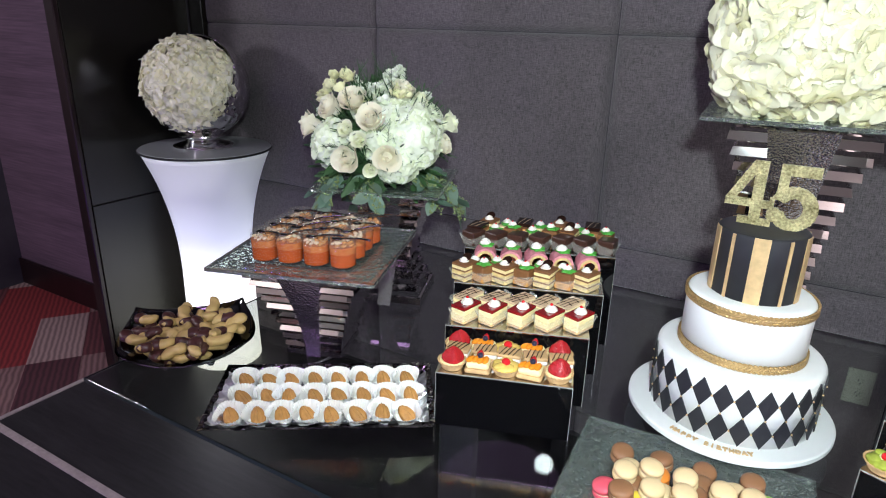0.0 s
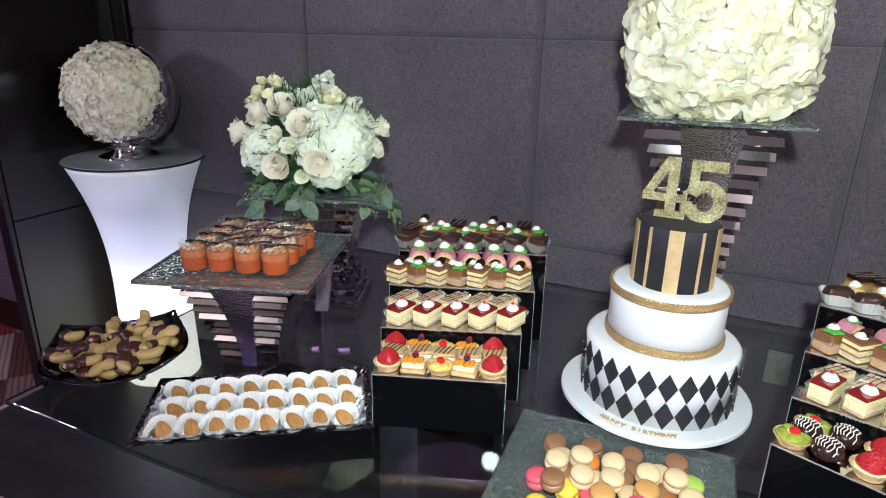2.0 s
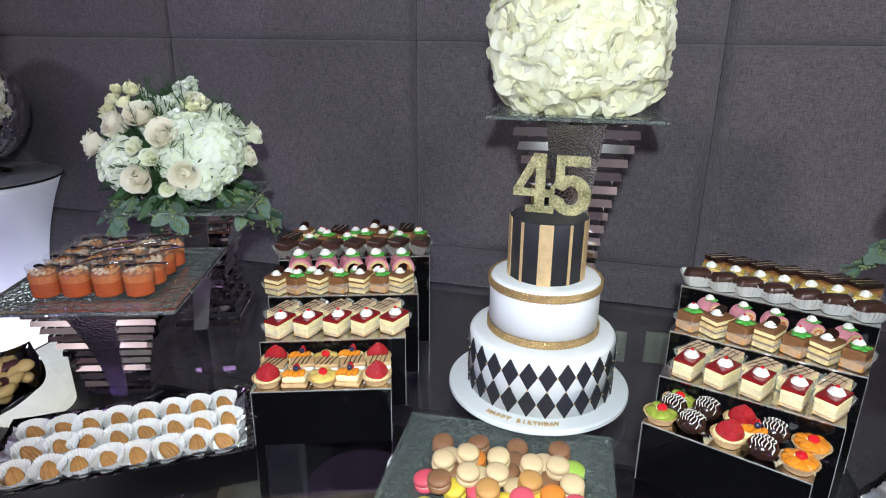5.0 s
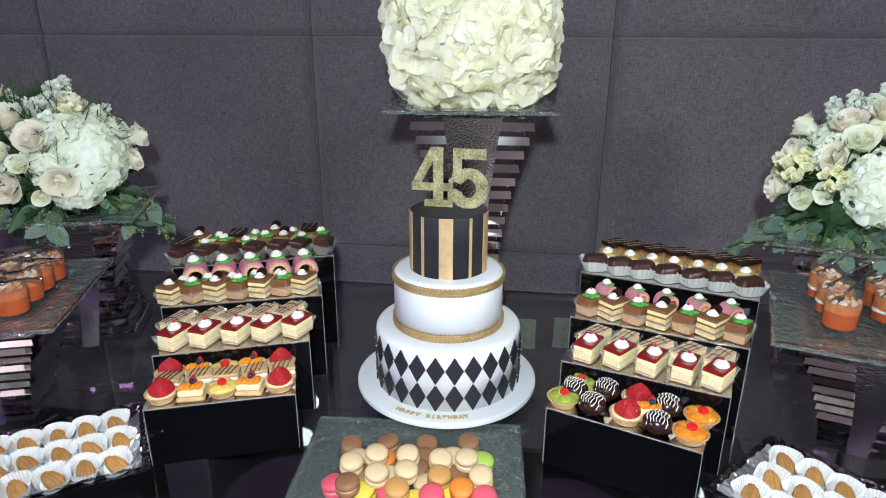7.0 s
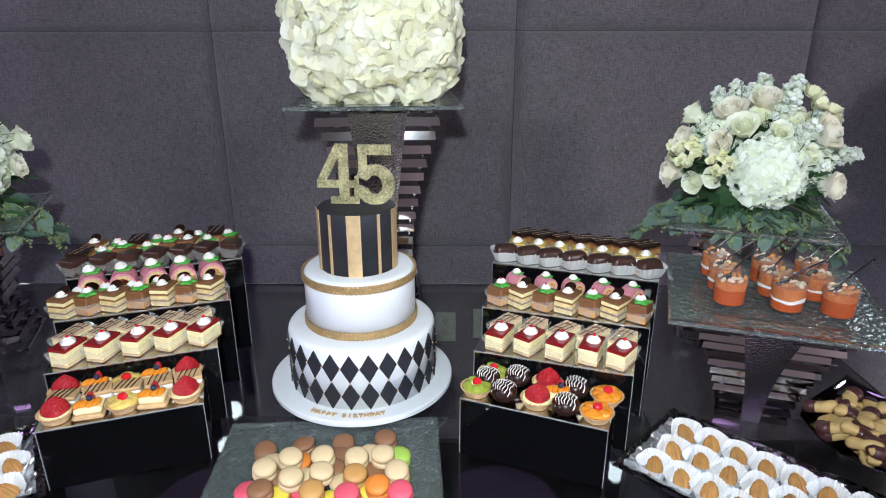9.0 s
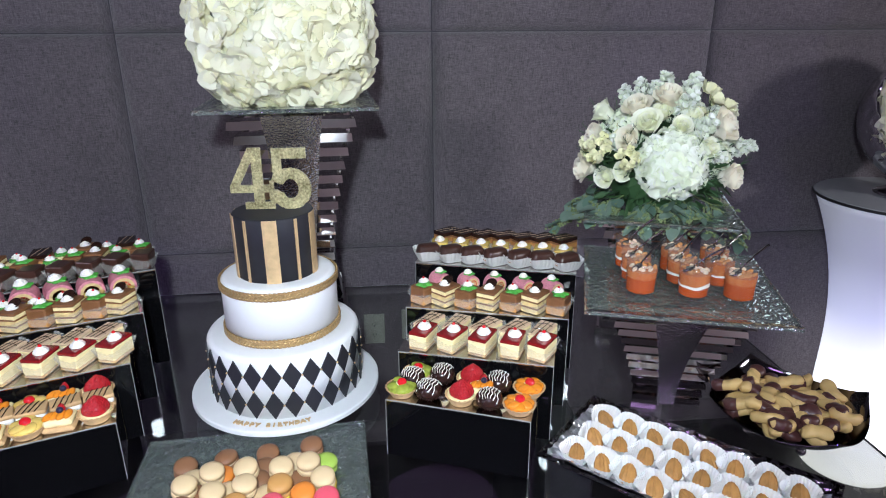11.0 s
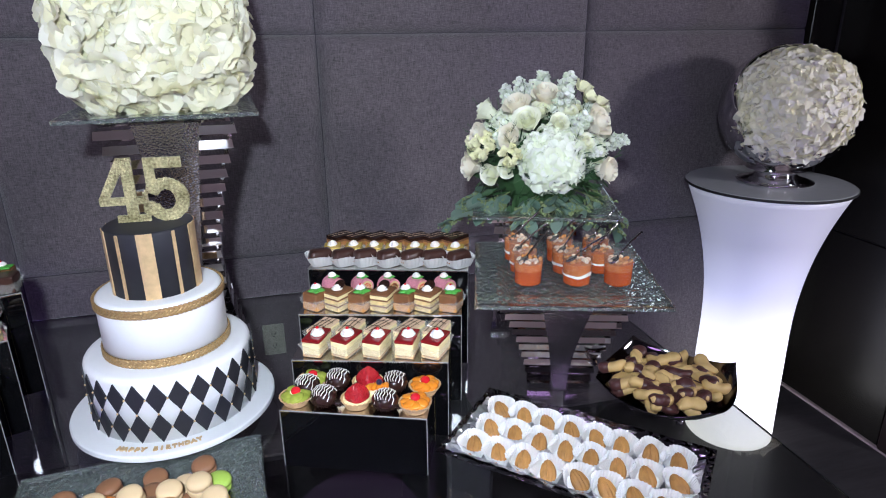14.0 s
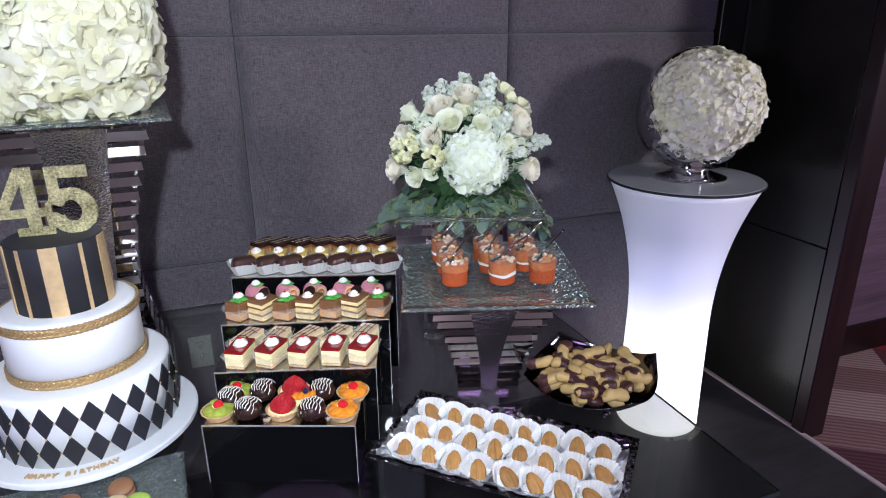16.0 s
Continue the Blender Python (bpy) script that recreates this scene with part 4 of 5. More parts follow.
def strawberry_tart():
    t = thing("strawberry_tart", "strawberry tart with glazed red berries on custard", "tart", group="strawberry tarts")
    tart_shell(t, 0.0245, 0.014)
    part("custard", Geo().lathe([(0.021, 0.010), (0.020, 0.0145), (0.008, 0.017)], 24), CUSTARD, t)
    body = [(0.0120, 0.0), (0.0182, 0.0030), (0.0178, 0.0075), (0.0142, 0.0150), (0.0080, 0.0220), (0.0008, 0.0270)]
    part("berry", Geo().lathe(body, 36, pose(0.0005, 0.0, 0.0125, 6, 4, 20), 0.16, 4), STRAWBERRY, t, "glazed strawberry cut in a fan", smooth=True)
    return t


def fruit_square(seed=0):
    t = thing("mandarin_square", "square custard pastry with mandarin slices and berries", "pastry", group="mandarin squares")
    part("base", Geo().box(0.042, 0.036, 0.008, pose(0, 0, 0.0006), 0.003), CRUST, t)
    part("custard", Geo().box(0.037, 0.031, 0.010, pose(0, 0, 0.0086), 0.003), CUSTARD, t)
    for k in range(4):
        a = -30 + 20 * k
        part("mandarin_slice", Geo().ball(0.0105, 0.0052, 0.0052, pose(-0.012 + 0.008 * k, -0.004 + 0.002 * (k % 2), 0.021, 12, 0, 70 + a * 0.4), n=12, rows=7), ORANGE, t, smooth=True)
    part("blueberry", Geo().ball(0.0048, m=pose(0.003, -0.003, 0.029), n=12), BLUEBERRY, t, smooth=True)
    part("raspberry", Geo().lathe([(0.0058, 0), (0.0062, 0.004), (0.0035, 0.010), (0.0008, 0.013)], 12, pose(0.001, 0.007, 0.022, 8, 12, 0)), STRAWBERRY, t, smooth=True)
    return t


def pineapple_tart(fruit=None, name="pineapple_tart", label="pineapple tart topped with a red glace cherry"):
    t = thing(name, label, "tart", group=name + "s")
    tart_shell(t, 0.025, 0.013)
    rnd = random.Random(4)
    count = 4 if fruit is KIWI else 8 if fruit else 5
    for k in range(count):
        a = 360 / count * k + 15
        wide = 0.0085 + 0.0016 * max(0, 6 - count)
        part("fruit_slice", Geo().ball(0.0105, wide, 0.0042, pose(0, 0, 0, 0, 0, a) @ pose(0.0122, 0, 0.0150 + 0.0012 * (k % 2), rnd.uniform(4, 16), 6, rnd.uniform(-12, 12)), n=18, rows=8), fruit or PINEAPPLE, t, smooth=True)
    part("fruit_bed", Geo().lathe([(0.0215, 0.009), (0.0210, 0.0140), (0.0170, 0.0172), (0.010, 0.0185)], 28), fruit or PINEAPPLE, t, smooth=True)
    part("custard", Geo().lathe([(0.0088, 0.0170), (0.0080, 0.0195), (0.004, 0.0205)], 20), CUSTARD, t, smooth=True)
    part("cherry", Geo().ball(0.0074, 0.0074, 0.0060, pose(0.001, -0.002, 0.0215), n=16, rows=10), CHERRY, t, "red glace cherry", smooth=True)
    return t


def striped_eclair():
    t = thing("cream_sandwich", "small biscuit sandwich with cream and chocolate stripes", "pastry", group="cream sandwiches")
    part("bottom_biscuit", Geo().box(0.041, 0.029, 0.008, pose(0, 0, 0.0006), 0.003), CRUST, t)
    part("cream", Geo().box(0.038, 0.027, 0.008, pose(0, 0, 0.0087), 0.0025), CREAM, t)
    part("top_biscuit", Geo().box(0.040, 0.028, 0.007, pose(0, 0, 0.0168), 0.003, segments=2), CRUST, t)
    part("chocolate_stripes", drizzle(0.030, 0.027, 0.0242, 4), CHOC, t)
    return t


def red_cake():
    t = thing("cheesecake_bar", "cheesecake bar with red fruit glaze and whipped cream in a liner", "cake slice", group="cheesecake bars")
    liner(t, 0.035, 0.055, 0.024, 1, None, 1.24)
    part("base", Geo().box(0.030, 0.048, 0.004, pose(0, 0, 0.0012), 0.001), CRUST, t)
    part("cheesecake", Geo().box(0.030, 0.048, 0.021, pose(0, 0, 0.0053), 0.0015), CUSTARD, t)
    part("red_glaze", Geo().box(0.0305, 0.0485, 0.0055, pose(0, 0, 0.0264), 0.0018, segments=2), RED_GLAZE, t, "shiny red fruit glaze")
    part("cream", dollop(0.002, 0.0, 0.0320, 0.0098), CREAM, t, smooth=True)
    part("berry", Geo().ball(0.0030, m=pose(0.002, 0.0, 0.0430)), CHERRY, t, smooth=True)
    return t


def striped_slice():
    t = thing("custard_slice", "glazed custard slice with thin chocolate stripes in a liner", "cake slice", group="custard slices")
    liner(t, 0.035, 0.063, 0.024, 2, None, 1.24)
    part("custard", Geo().box(0.030, 0.056, 0.022, pose(0, 0, 0.0012), 0.0015), CUSTARD, t)
    part("glaze", Geo().box(0.0305, 0.0565, 0.0045, pose(0, 0, 0.0234), 0.0016), GLAZE_BEIGE, t, "beige coffee glaze")
    part("chocolate_stripes", drizzle(0.023, 0.054, 0.0281, 3, 0.08, 0.00055), CHOC, t)
    part("chocolate_stripes", Geo().tube([(-0.013, -0.010, 0.0284), (0.0, -0.005, 0.0288), (0.013, -0.012, 0.0284)], 0.00055, 5).tube([(-0.013, 0.010, 0.0284), (0.0, 0.016, 0.0288), (0.013, 0.009, 0.0284)], 0.00055, 5), CHOC, t)
    return t


def tiramisu():
    t = thing("layer_cake_cube", "layered sponge cube with brown mousse, cream and a chocolate disc", "cake slice", group="layer cake cubes")
    liner(t, 0.038, 0.045, 0.019, 3, None, 1.24)
    z = 0.0012
    for name, h, m in (("sponge", 0.008, SPONGE), ("filling", 0.003, MILK_CHOC), ("sponge", 0.008, SPONGE), ("filling", 0.003, MILK_CHOC), ("sponge", 0.006, CUSTARD), ("mousse", 0.005, MILK_CHOC)):
        part(name, Geo().box(0.033, 0.040, h, pose(0, 0, z), 0.0008), m, t)
        z += h + 0.0001
    part("cream", dollop(0.0, -0.003, z, 0.0085), CREAM, t, smooth=True)
    part("chocolate_disc", Geo().lathe([(0.0095, 0), (0.0100, 0.001), (0.0095, 0.002)], 20, pose(0.001, 0.004, z + 0.0075, 35, 0, 0)), CHOC, t, "dark chocolate disc")
    return t


def mocha_cube():
    t = thing("mocha_cube", "brown mousse cube with green and white icing in a liner", "cake slice", group="mocha cubes")
    liner(t, 0.037, 0.043, 0.021, 4, None, 1.24)
    part("sponge", Geo().box(0.032, 0.038, 0.013, pose(0, 0, 0.0012), 0.001), BAKED, t)
    part("mousse", Geo().box(0.032, 0.038, 0.018, pose(0, 0, 0.0143), 0.002), MILK_CHOC, t)
    part("green_icing", icing_leaf(0.003, -0.003, 0.0324, 0.0098), GREEN_CREAM, t, "bright green icing leaves", smooth=True)
    part("cream", dollop(-0.001, 0.001, 0.0365, 0.0078), CREAM, t, smooth=True)
    part("berry", Geo().ball(0.0022, m=pose(-0.001, 0.0, 0.0448)), CHERRY, t, smooth=True)
    return t


def pink_roll(side=0):
    t = thing("coconut_roll", "pink coconut swiss roll topped with cream and green icing", "cake roll", group="coconut rolls")
    liner(t, 0.036, 0.038, 0.016, 5, None, 1.25)
    m = pose(0, 0, 0.0195, 90, 0, 0)
    part("coconut_coat", Geo().lathe([(0.0150, -0.0185), (0.0190, -0.0185), (0.0196, -0.012), (0.0194, 0.012), (0.0190, 0.0185), (0.0150, 0.0185)], 30, m), PINK_COCONUT, t, "pink coconut coating")
    for r0, r1, mm in ((0.0112, 0.0152, SPONGE), (0.0080, 0.0108, CHERRY), (0.0040, 0.0078, SPONGE), (0.0005, 0.0036, CREAM)):
        part("sponge_ring", Geo().lathe([(r0, -0.0192), (r1, -0.0192), (r1, 0.0192), (r0, 0.0192)], 26, m), mm, t)
    part("green_icing", icing_leaf(0.002, 0.0, 0.0382, 0.0090), GREEN_CREAM, t, smooth=True)
    part("cream", dollop(-0.001, 0.001, 0.0425, 0.0085), CREAM, t, smooth=True)
    return t


def cream_square():
    t = thing("custard_cube", "pale custard cube topped with whipped cream in a liner", "cake slice", group="custard cubes")
    liner(t, 0.036, 0.040, 0.018, 6)
    part("custard", Geo().box(0.032, 0.036, 0.020, pose(0, 0, 0.0012), 0.0015), CUSTARD, t)
    part("glaze", Geo().box(0.0325, 0.0365, 0.004, pose(0, 0, 0.0213), 0.0015), PINEAPPLE, t)
    part("cream", dollop(0, 0, 0.0254, 0.0088), CREAM, t, smooth=True)
    return t


def green_square():
    t = thing("pistachio_cube", "pale sponge cube with green icing and white cream", "cake slice", group="pistachio cubes")
    liner(t, 0.034, 0.038, 0.014, 7)
    part("sponge", Geo().box(0.030, 0.034, 0.022, pose(0, 0, 0.0012), 0.0015), CUSTARD, t)
    part("green_icing", icing_leaf(0.002, -0.002, 0.0233, 0.0105), GREEN_CREAM, t, smooth=True)
    part("cream", dollop(-0.001, 0.001, 0.0280, 0.0080), CREAM, t, smooth=True)
    part("berry", Geo().ball(0.002, m=pose(0, 0.001, 0.0366)), CHERRY, t, smooth=True)
    return t


def choc_cube():
    t = thing("chocolate_cube", "dark chocolate glazed cake cube in a clear liner", "cake slice", group="chocolate cubes")
    liner(t, 0.039, 0.043, 0.022, 8, None, 1.24)
    part("cake", Geo().box(0.034, 0.038, 0.030, pose(0, 0, 0.0012), 0.003, segments=2), CHOC_CAKE, t)
    return t


def choc_eclair():
    t = thing("chocolate_eclair", "small chocolate eclair lying in a pleated paper cup", "pastry", group="chocolate eclairs")
    liner(t, 0.042, 0.048, 0.020, 9, PAPER_THIN)
    part("choux", Geo().ball(0.0155, 0.026, 0.010, pose(0, 0, 0.0115), n=14, rows=9), BAKED, t, smooth=True)
    part("chocolate_glaze", Geo().box(0.030, 0.050, 0.020, pose(0, 0, 0.0105), 0.006, 0.78, 2), CHOC_CAKE, t, smooth=True)
    return t


def opera_slice():
    t = thing("opera_slice", "layered chocolate slice with white drizzle on top", "cake slice", group="opera slices")
    liner(t, 0.036, 0.052, 0.012, 10)
    z = 0.0012
    for name, h, m in (("sponge", 0.009, BAKED), ("filling", 0.004, MILK_CHOC), ("sponge", 0.009, BAKED), ("filling", 0.004, MILK_CHOC), ("chocolate_top", 0.0075, CHOC)):
        part(name, Geo().box(0.032, 0.048, h, pose(0, 0, z), 0.0008), m, t)
        z += h + 0.0001
    part("pale_stripes", drizzle(0.022, 0.044, z, 2, 0.25, 0.00025), GLAZE_BEIGE, t)
    return t


def choc_puff():
    t = thing("chocolate_puff", "round chocolate glazed puff with white drizzle", "pastry", group="chocolate puffs")
    part("puff", Geo().ball(0.0205, 0.0205, 0.0160, pose(0, 0, 0.0145), n=22, rows=14, rough=0.012), CHOC, t, smooth=True)
    g = Geo()
    for k in range(7):
        x = -0.0132 + 0.0044 * k
        pts = []
        for i in range(9):
            y = -0.0156 + 0.0039 * i
            q = 1 - (x * x + y * y) / 0.0205 ** 2
            pts.append((x + 0.0015 * math.sin(1.9 * i + k), y, 0.0147 + 0.0163 * math.sqrt(max(0.02, q))))
        g.tube(pts, 0.00065, 5)
    part("white_stripes", g, CREAM, t)
    return t


PAPER_THIN = mat("thin_white_paper", (0.78, 0.78, 0.74), 0.45, vary=0.06, transmission=0.35, ior=1.3)


class Kit:
    """Builds a thing once and copies it to each further place."""

    def __init__(self):
        self.made, self.rnd = {}, random.Random(21)

    def put(self, key, builder, m, jitter=0.0015, turn=9):
        r = self.rnd
        m = m @ pose(r.uniform(-jitter, jitter), r.uniform(-jitter, jitter), 0, 0, 0, r.uniform(-turn, turn))
        if key in self.made:
            return copy_thing(self.made[key], Matrix.LocRotScale(m.translation, m.to_quaternion(), None))
        t = builder()
        t.matrix_basis = m
        self.made[key] = t
        return t


KIT = Kit()
BUILD = {
    "S": strawberry_tart, "O": fruit_square, "P": pineapple_tart, "E": striped_eclair, "R": red_cake, "L": striped_slice, "T": tiramisu,
    "M": mocha_cube, "K": pink_roll, "k": pink_roll, "C": cream_square, "G": green_square, "D": choc_cube, "N": choc_eclair, "Q": opera_slice, "B": choc_puff,
    "W": lambda: pineapple_tart(KIWI, "kiwi_tart", "kiwi tart topped with a red glace cherry"),
    "A": lambda: pineapple_tart(ORANGE, "mandarin_tart", "mandarin tart topped with a red glace cherry"),
}


GROW = Matrix.Scale(1.27, 4)


def row(place, codes, v, turn=0.0, span=0.262, shift=0.0, jitter=0.0015):
    n = len(codes)
    for k, c in enumerate(codes):
        if c != " ":
            KIT.put(c, BUILD[c], place @ pose(shift + (k / (n - 1) - 0.5) * span * 1.04, v, 0, 0, 0, turn) @ GROW @ Matrix.Scale({"K": 1.15, "k": 0.80}.get(c, 1.0), 4), jitter)


row(LEFT[0], "SOPOS", 0.028, -8, 0.210)
row(LEFT[0], "EEEEE", 0.068, 0, 0.208, 0.006)
row(LEFT[0], "SOPOS", 0.104, -8, 0.206)
row(LEFT[1], "RRRRR", 0.038, -36, 0.242, 0.008)
row(LEFT[1], "LLLLL", 0.104, -36, 0.226, 0.0)
row(LEFT[2], "TMTMTMT", 0.030, -32, 0.284, -0.010)
row(LEFT[2], "CGCGCC", 0.074, -20, 0.266)
row(LEFT[2], "KKKKK", 0.121, 6, 0.246, 0.012)
row(LEFT[3], "DDDDDDD", 0.028, -28, 0.336)
row(LEFT[3], "QGMGMTGM", 0.074, -18, 0.326, 0.002, 0.003)
row(LEFT[3], "TGQGTGQ", 0.124, -16, 0.272, 0.004, 0.003)
row(RIGHT[0], "WBSBA", 0.028, 0, 0.220, 0.0, 0.003)
row(RIGHT[0], "B  O ", 0.060, 4, 0.180, -0.010)
row(RIGHT[0], "WBSBA", 0.088, 0, 0.216, 0.008, 0.003)
row(RIGHT[1], "RRRRR", 0.036, -18, 0.238, 0.010)
row(RIGHT[1], "LLLLL", 0.090, -22, 0.232, 0.010)
row(RIGHT[2], "MTMTMTM", 0.034, -26, 0.288, 0.006)
row(RIGHT[2], "kkkkk", 0.118, 44, 0.250, 0.008)
row(RIGHT[3], "NNNNNNN", 0.034, -54, 0.326)
row(RIGHT[3], "CCCCCCC", 0.084, 4, 0.300, 0.006)
row(RIGHT[3], "QQQQQQQ", 0.136, -40, 0.290, 0.008)


# ---- dessert cups ----
def dessert_cup(layered):
    c = thing("dessert_cup", "clear plastic cup of orange puree with %s" % ("white cream and fruit" if layered else "almond and peach topping"), "dessert cup", group="dessert cups")
    part("cup", Geo().lathe([(0.0245, 0.0060), (0.0276, 0.0080), (0.0294, 0.0450), (0.0304, 0.0620), (0.0298, 0.0620), (0.0290, 0.0460)], 36, closed=False), CLEAR, c, "clear plastic wall", smooth=True)
    part("cup_foot", Geo().lathe([(0.012, 0.0), (0.013, 0.001), (0.011, 0.0040), (0.022, 0.0060), (0.001, 0.0062)], 24), CLEAR, c, "clear plastic foot", smooth=True)
    low = 0.0235 if layered else 0.0330
    part("puree", Geo().lathe([(0.024, 0.0063), (0.0268, 0.0085), (0.0278, low)], 32), JUICE, c, "bright orange fruit puree", smooth=False)
    if layered:
        verts, faces, n = [], [], 32
        for i in range(n):
            a = 2 * math.pi * i / n
            drop = 0.0016 * math.sin(2 * a) + 0.0008 * math.sin(5 * a + 1)
            thick = 0.0052 + 0.0022 * math.sin(a + 0.6)
            for dz in (0.0, thick):
                verts.append((0.0284 * math.cos(a), 0.0284 * math.sin(a), low + drop + dz))
        for i in range(n):
            j = (i + 1) % n
            faces.append((2 * i, 2 * j, 2 * j + 1, 2 * i + 1))
        part("cream", Geo().add(verts, faces), CREAM, c, "uneven white cream layer", smooth=True)
    part("topping", Geo().lathe([(0.0278, low + 0.0001), (0.0286, 0.0460), (0.020, 0.0475), (0.004, 0.0480)], 32), JUICE_TOP, c, "peach fruit topping")
    rnd = random.Random(8)
    for k in range(13):
        a = 137.5 * k
        d = 0.0245 * math.sqrt((k + 0.3) / 13)
        piece = Geo().ball(rnd.uniform(0.0055, 0.0085), rnd.uniform(0.004, 0.006), 0.0028, pose(0, 0, 0, 0, 0, a) @ pose(d, 0, 0.0490 + rnd.uniform(-0.001, 0.002), rnd.uniform(-30, 30), rnd.uniform(-30, 30), rnd.uniform(0, 90)), n=9, rows=6)
        part("fruit_piece", piece, (PEACH, CREAM_TINT, PEACH, ALMOND, CREAM_TINT)[k % 5], c, smooth=True)
    return c


CREAM_TINT = mat("peach_cream", (0.84, 0.62, 0.42), 0.3, vary=0.2, scale=90, coat=0.6)
ALMOND = mat("almond_flake", (0.80, 0.66, 0.46), 0.4, vary=0.15, scale=90)
PEACH = mat("peach_piece", (0.70, 0.30, 0.09), 0.2, vary=0.2, scale=90, coat=0.4)


def spoon():
    s = thing("small_spoon", "tiny dark chrome tasting spoon resting in a dessert cup", "spoon", group="tasting spoons")
    part("bowl", Geo().ball(0.0075, 0.0115, 0.0035, pose(0, -0.012, 0.004), n=14, rows=8), SPOON, s, smooth=True)
    part("handle", Geo().tube([(0, -0.004, 0.005), (0, 0.012, 0.009), (0, 0.036, 0.013), (0, 0.058, 0.014), (0, 0.063, 0.0135)], 0.0014, 6, taper=1.7), SPOON, s, smooth=True)
    return s


SLAB_TOP = TABLE + 0.250 + 0.0095
ML, MR = pose(-0.995, 1.125, SLAB_TOP, 0, 0, 19), pose(0.834, 1.267, SLAB_TOP, 0, 0, -17.8)
rnd = random.Random(31)
for m, places in ((ML, [(-0.098 + 0.063 * i + 0.004 * j, -0.092 + 0.060 * j) for j in range(4) for i in range(4)]),
                  (MR, [(-0.082, -0.066), (-0.088, 0.006), (-0.096, 0.084), (0.022, -0.066), (0.010, 0.008), (0.004, 0.082), (0.112, -0.062), (0.086, 0.012), (0.088, 0.086)])):
    for x, y in places:
        x, y = x + rnd.uniform(-0.003, 0.003), y + rnd.uniform(-0.003, 0.003)
        layered = m is MR and rnd.random() < 0.75
        KIT.put(("cup", layered), lambda: dessert_cup(layered), m @ pose(x, y, 0.0005) @ Matrix.Diagonal((1.09, 1.09, 1.24, 1.0)), 0, 180)
        lean = (rnd.uniform(22, 34), rnd.uniform(-6, 6)) if m is MR else (rnd.uniform(0, 6), rnd.uniform(-4, 4))
        face = rnd.uniform(-78, -48) if m is MR else rnd.uniform(-130, -70)
        KIT.put("spoon", spoon, m @ pose(x, y, 0.0655) @ pose(0, 0, 0, 0, 0, face) @ pose(0, 0, 0, *lean) @ Matrix.Scale(1.22, 4), 0, 4)


# ---- madeleine trays ----
MADELEINE = mat("golden_madeleine", (0.50, 0.25, 0.070), 0.55, vary=0.4, scale=45, bump=0.3, bump_scale=250, per_object=0.15)


def madeleine():
    c = thing("madeleine", "golden shell madeleine in a pleated white paper cup", "madeleine", group="madeleines")
    liner(c, 0.047, 0.041, 0.029, 3, PAPER, 1.26, 64)
    verts, faces, n, rows = [], [], 44, 16
    for k in range(rows + 1):
        th = math.pi * k / rows
        for i in range(n):
            a = 2 * math.pi * i / n
            px = 0.0145 * math.sin(th) * math.cos(a) * (1.0 - 0.20 * math.sin(a))
            py = 0.0215 * math.sin(th) * math.sin(a)
            pz = -0.0105 * math.cos(th)
            verts.append((px, py, pz + (0.0017 * math.cos(px * 1050 / (1 - 12 * py)) if pz > 0 else 0)))
    for k in range(rows):
        for i in range(n):
            j = (i + 1) % n
            faces.append((k * n + i, k * n + j, (k + 1) * n + j, (k + 1) * n + i))
    part("sponge", Geo().add(verts, faces, pose(0, 0.000, 0.0140, 10, 0, 30) @ Matrix.Scale(1.04, 4)), MADELEINE, c, "golden ribbed sponge", smooth=True)
    return c


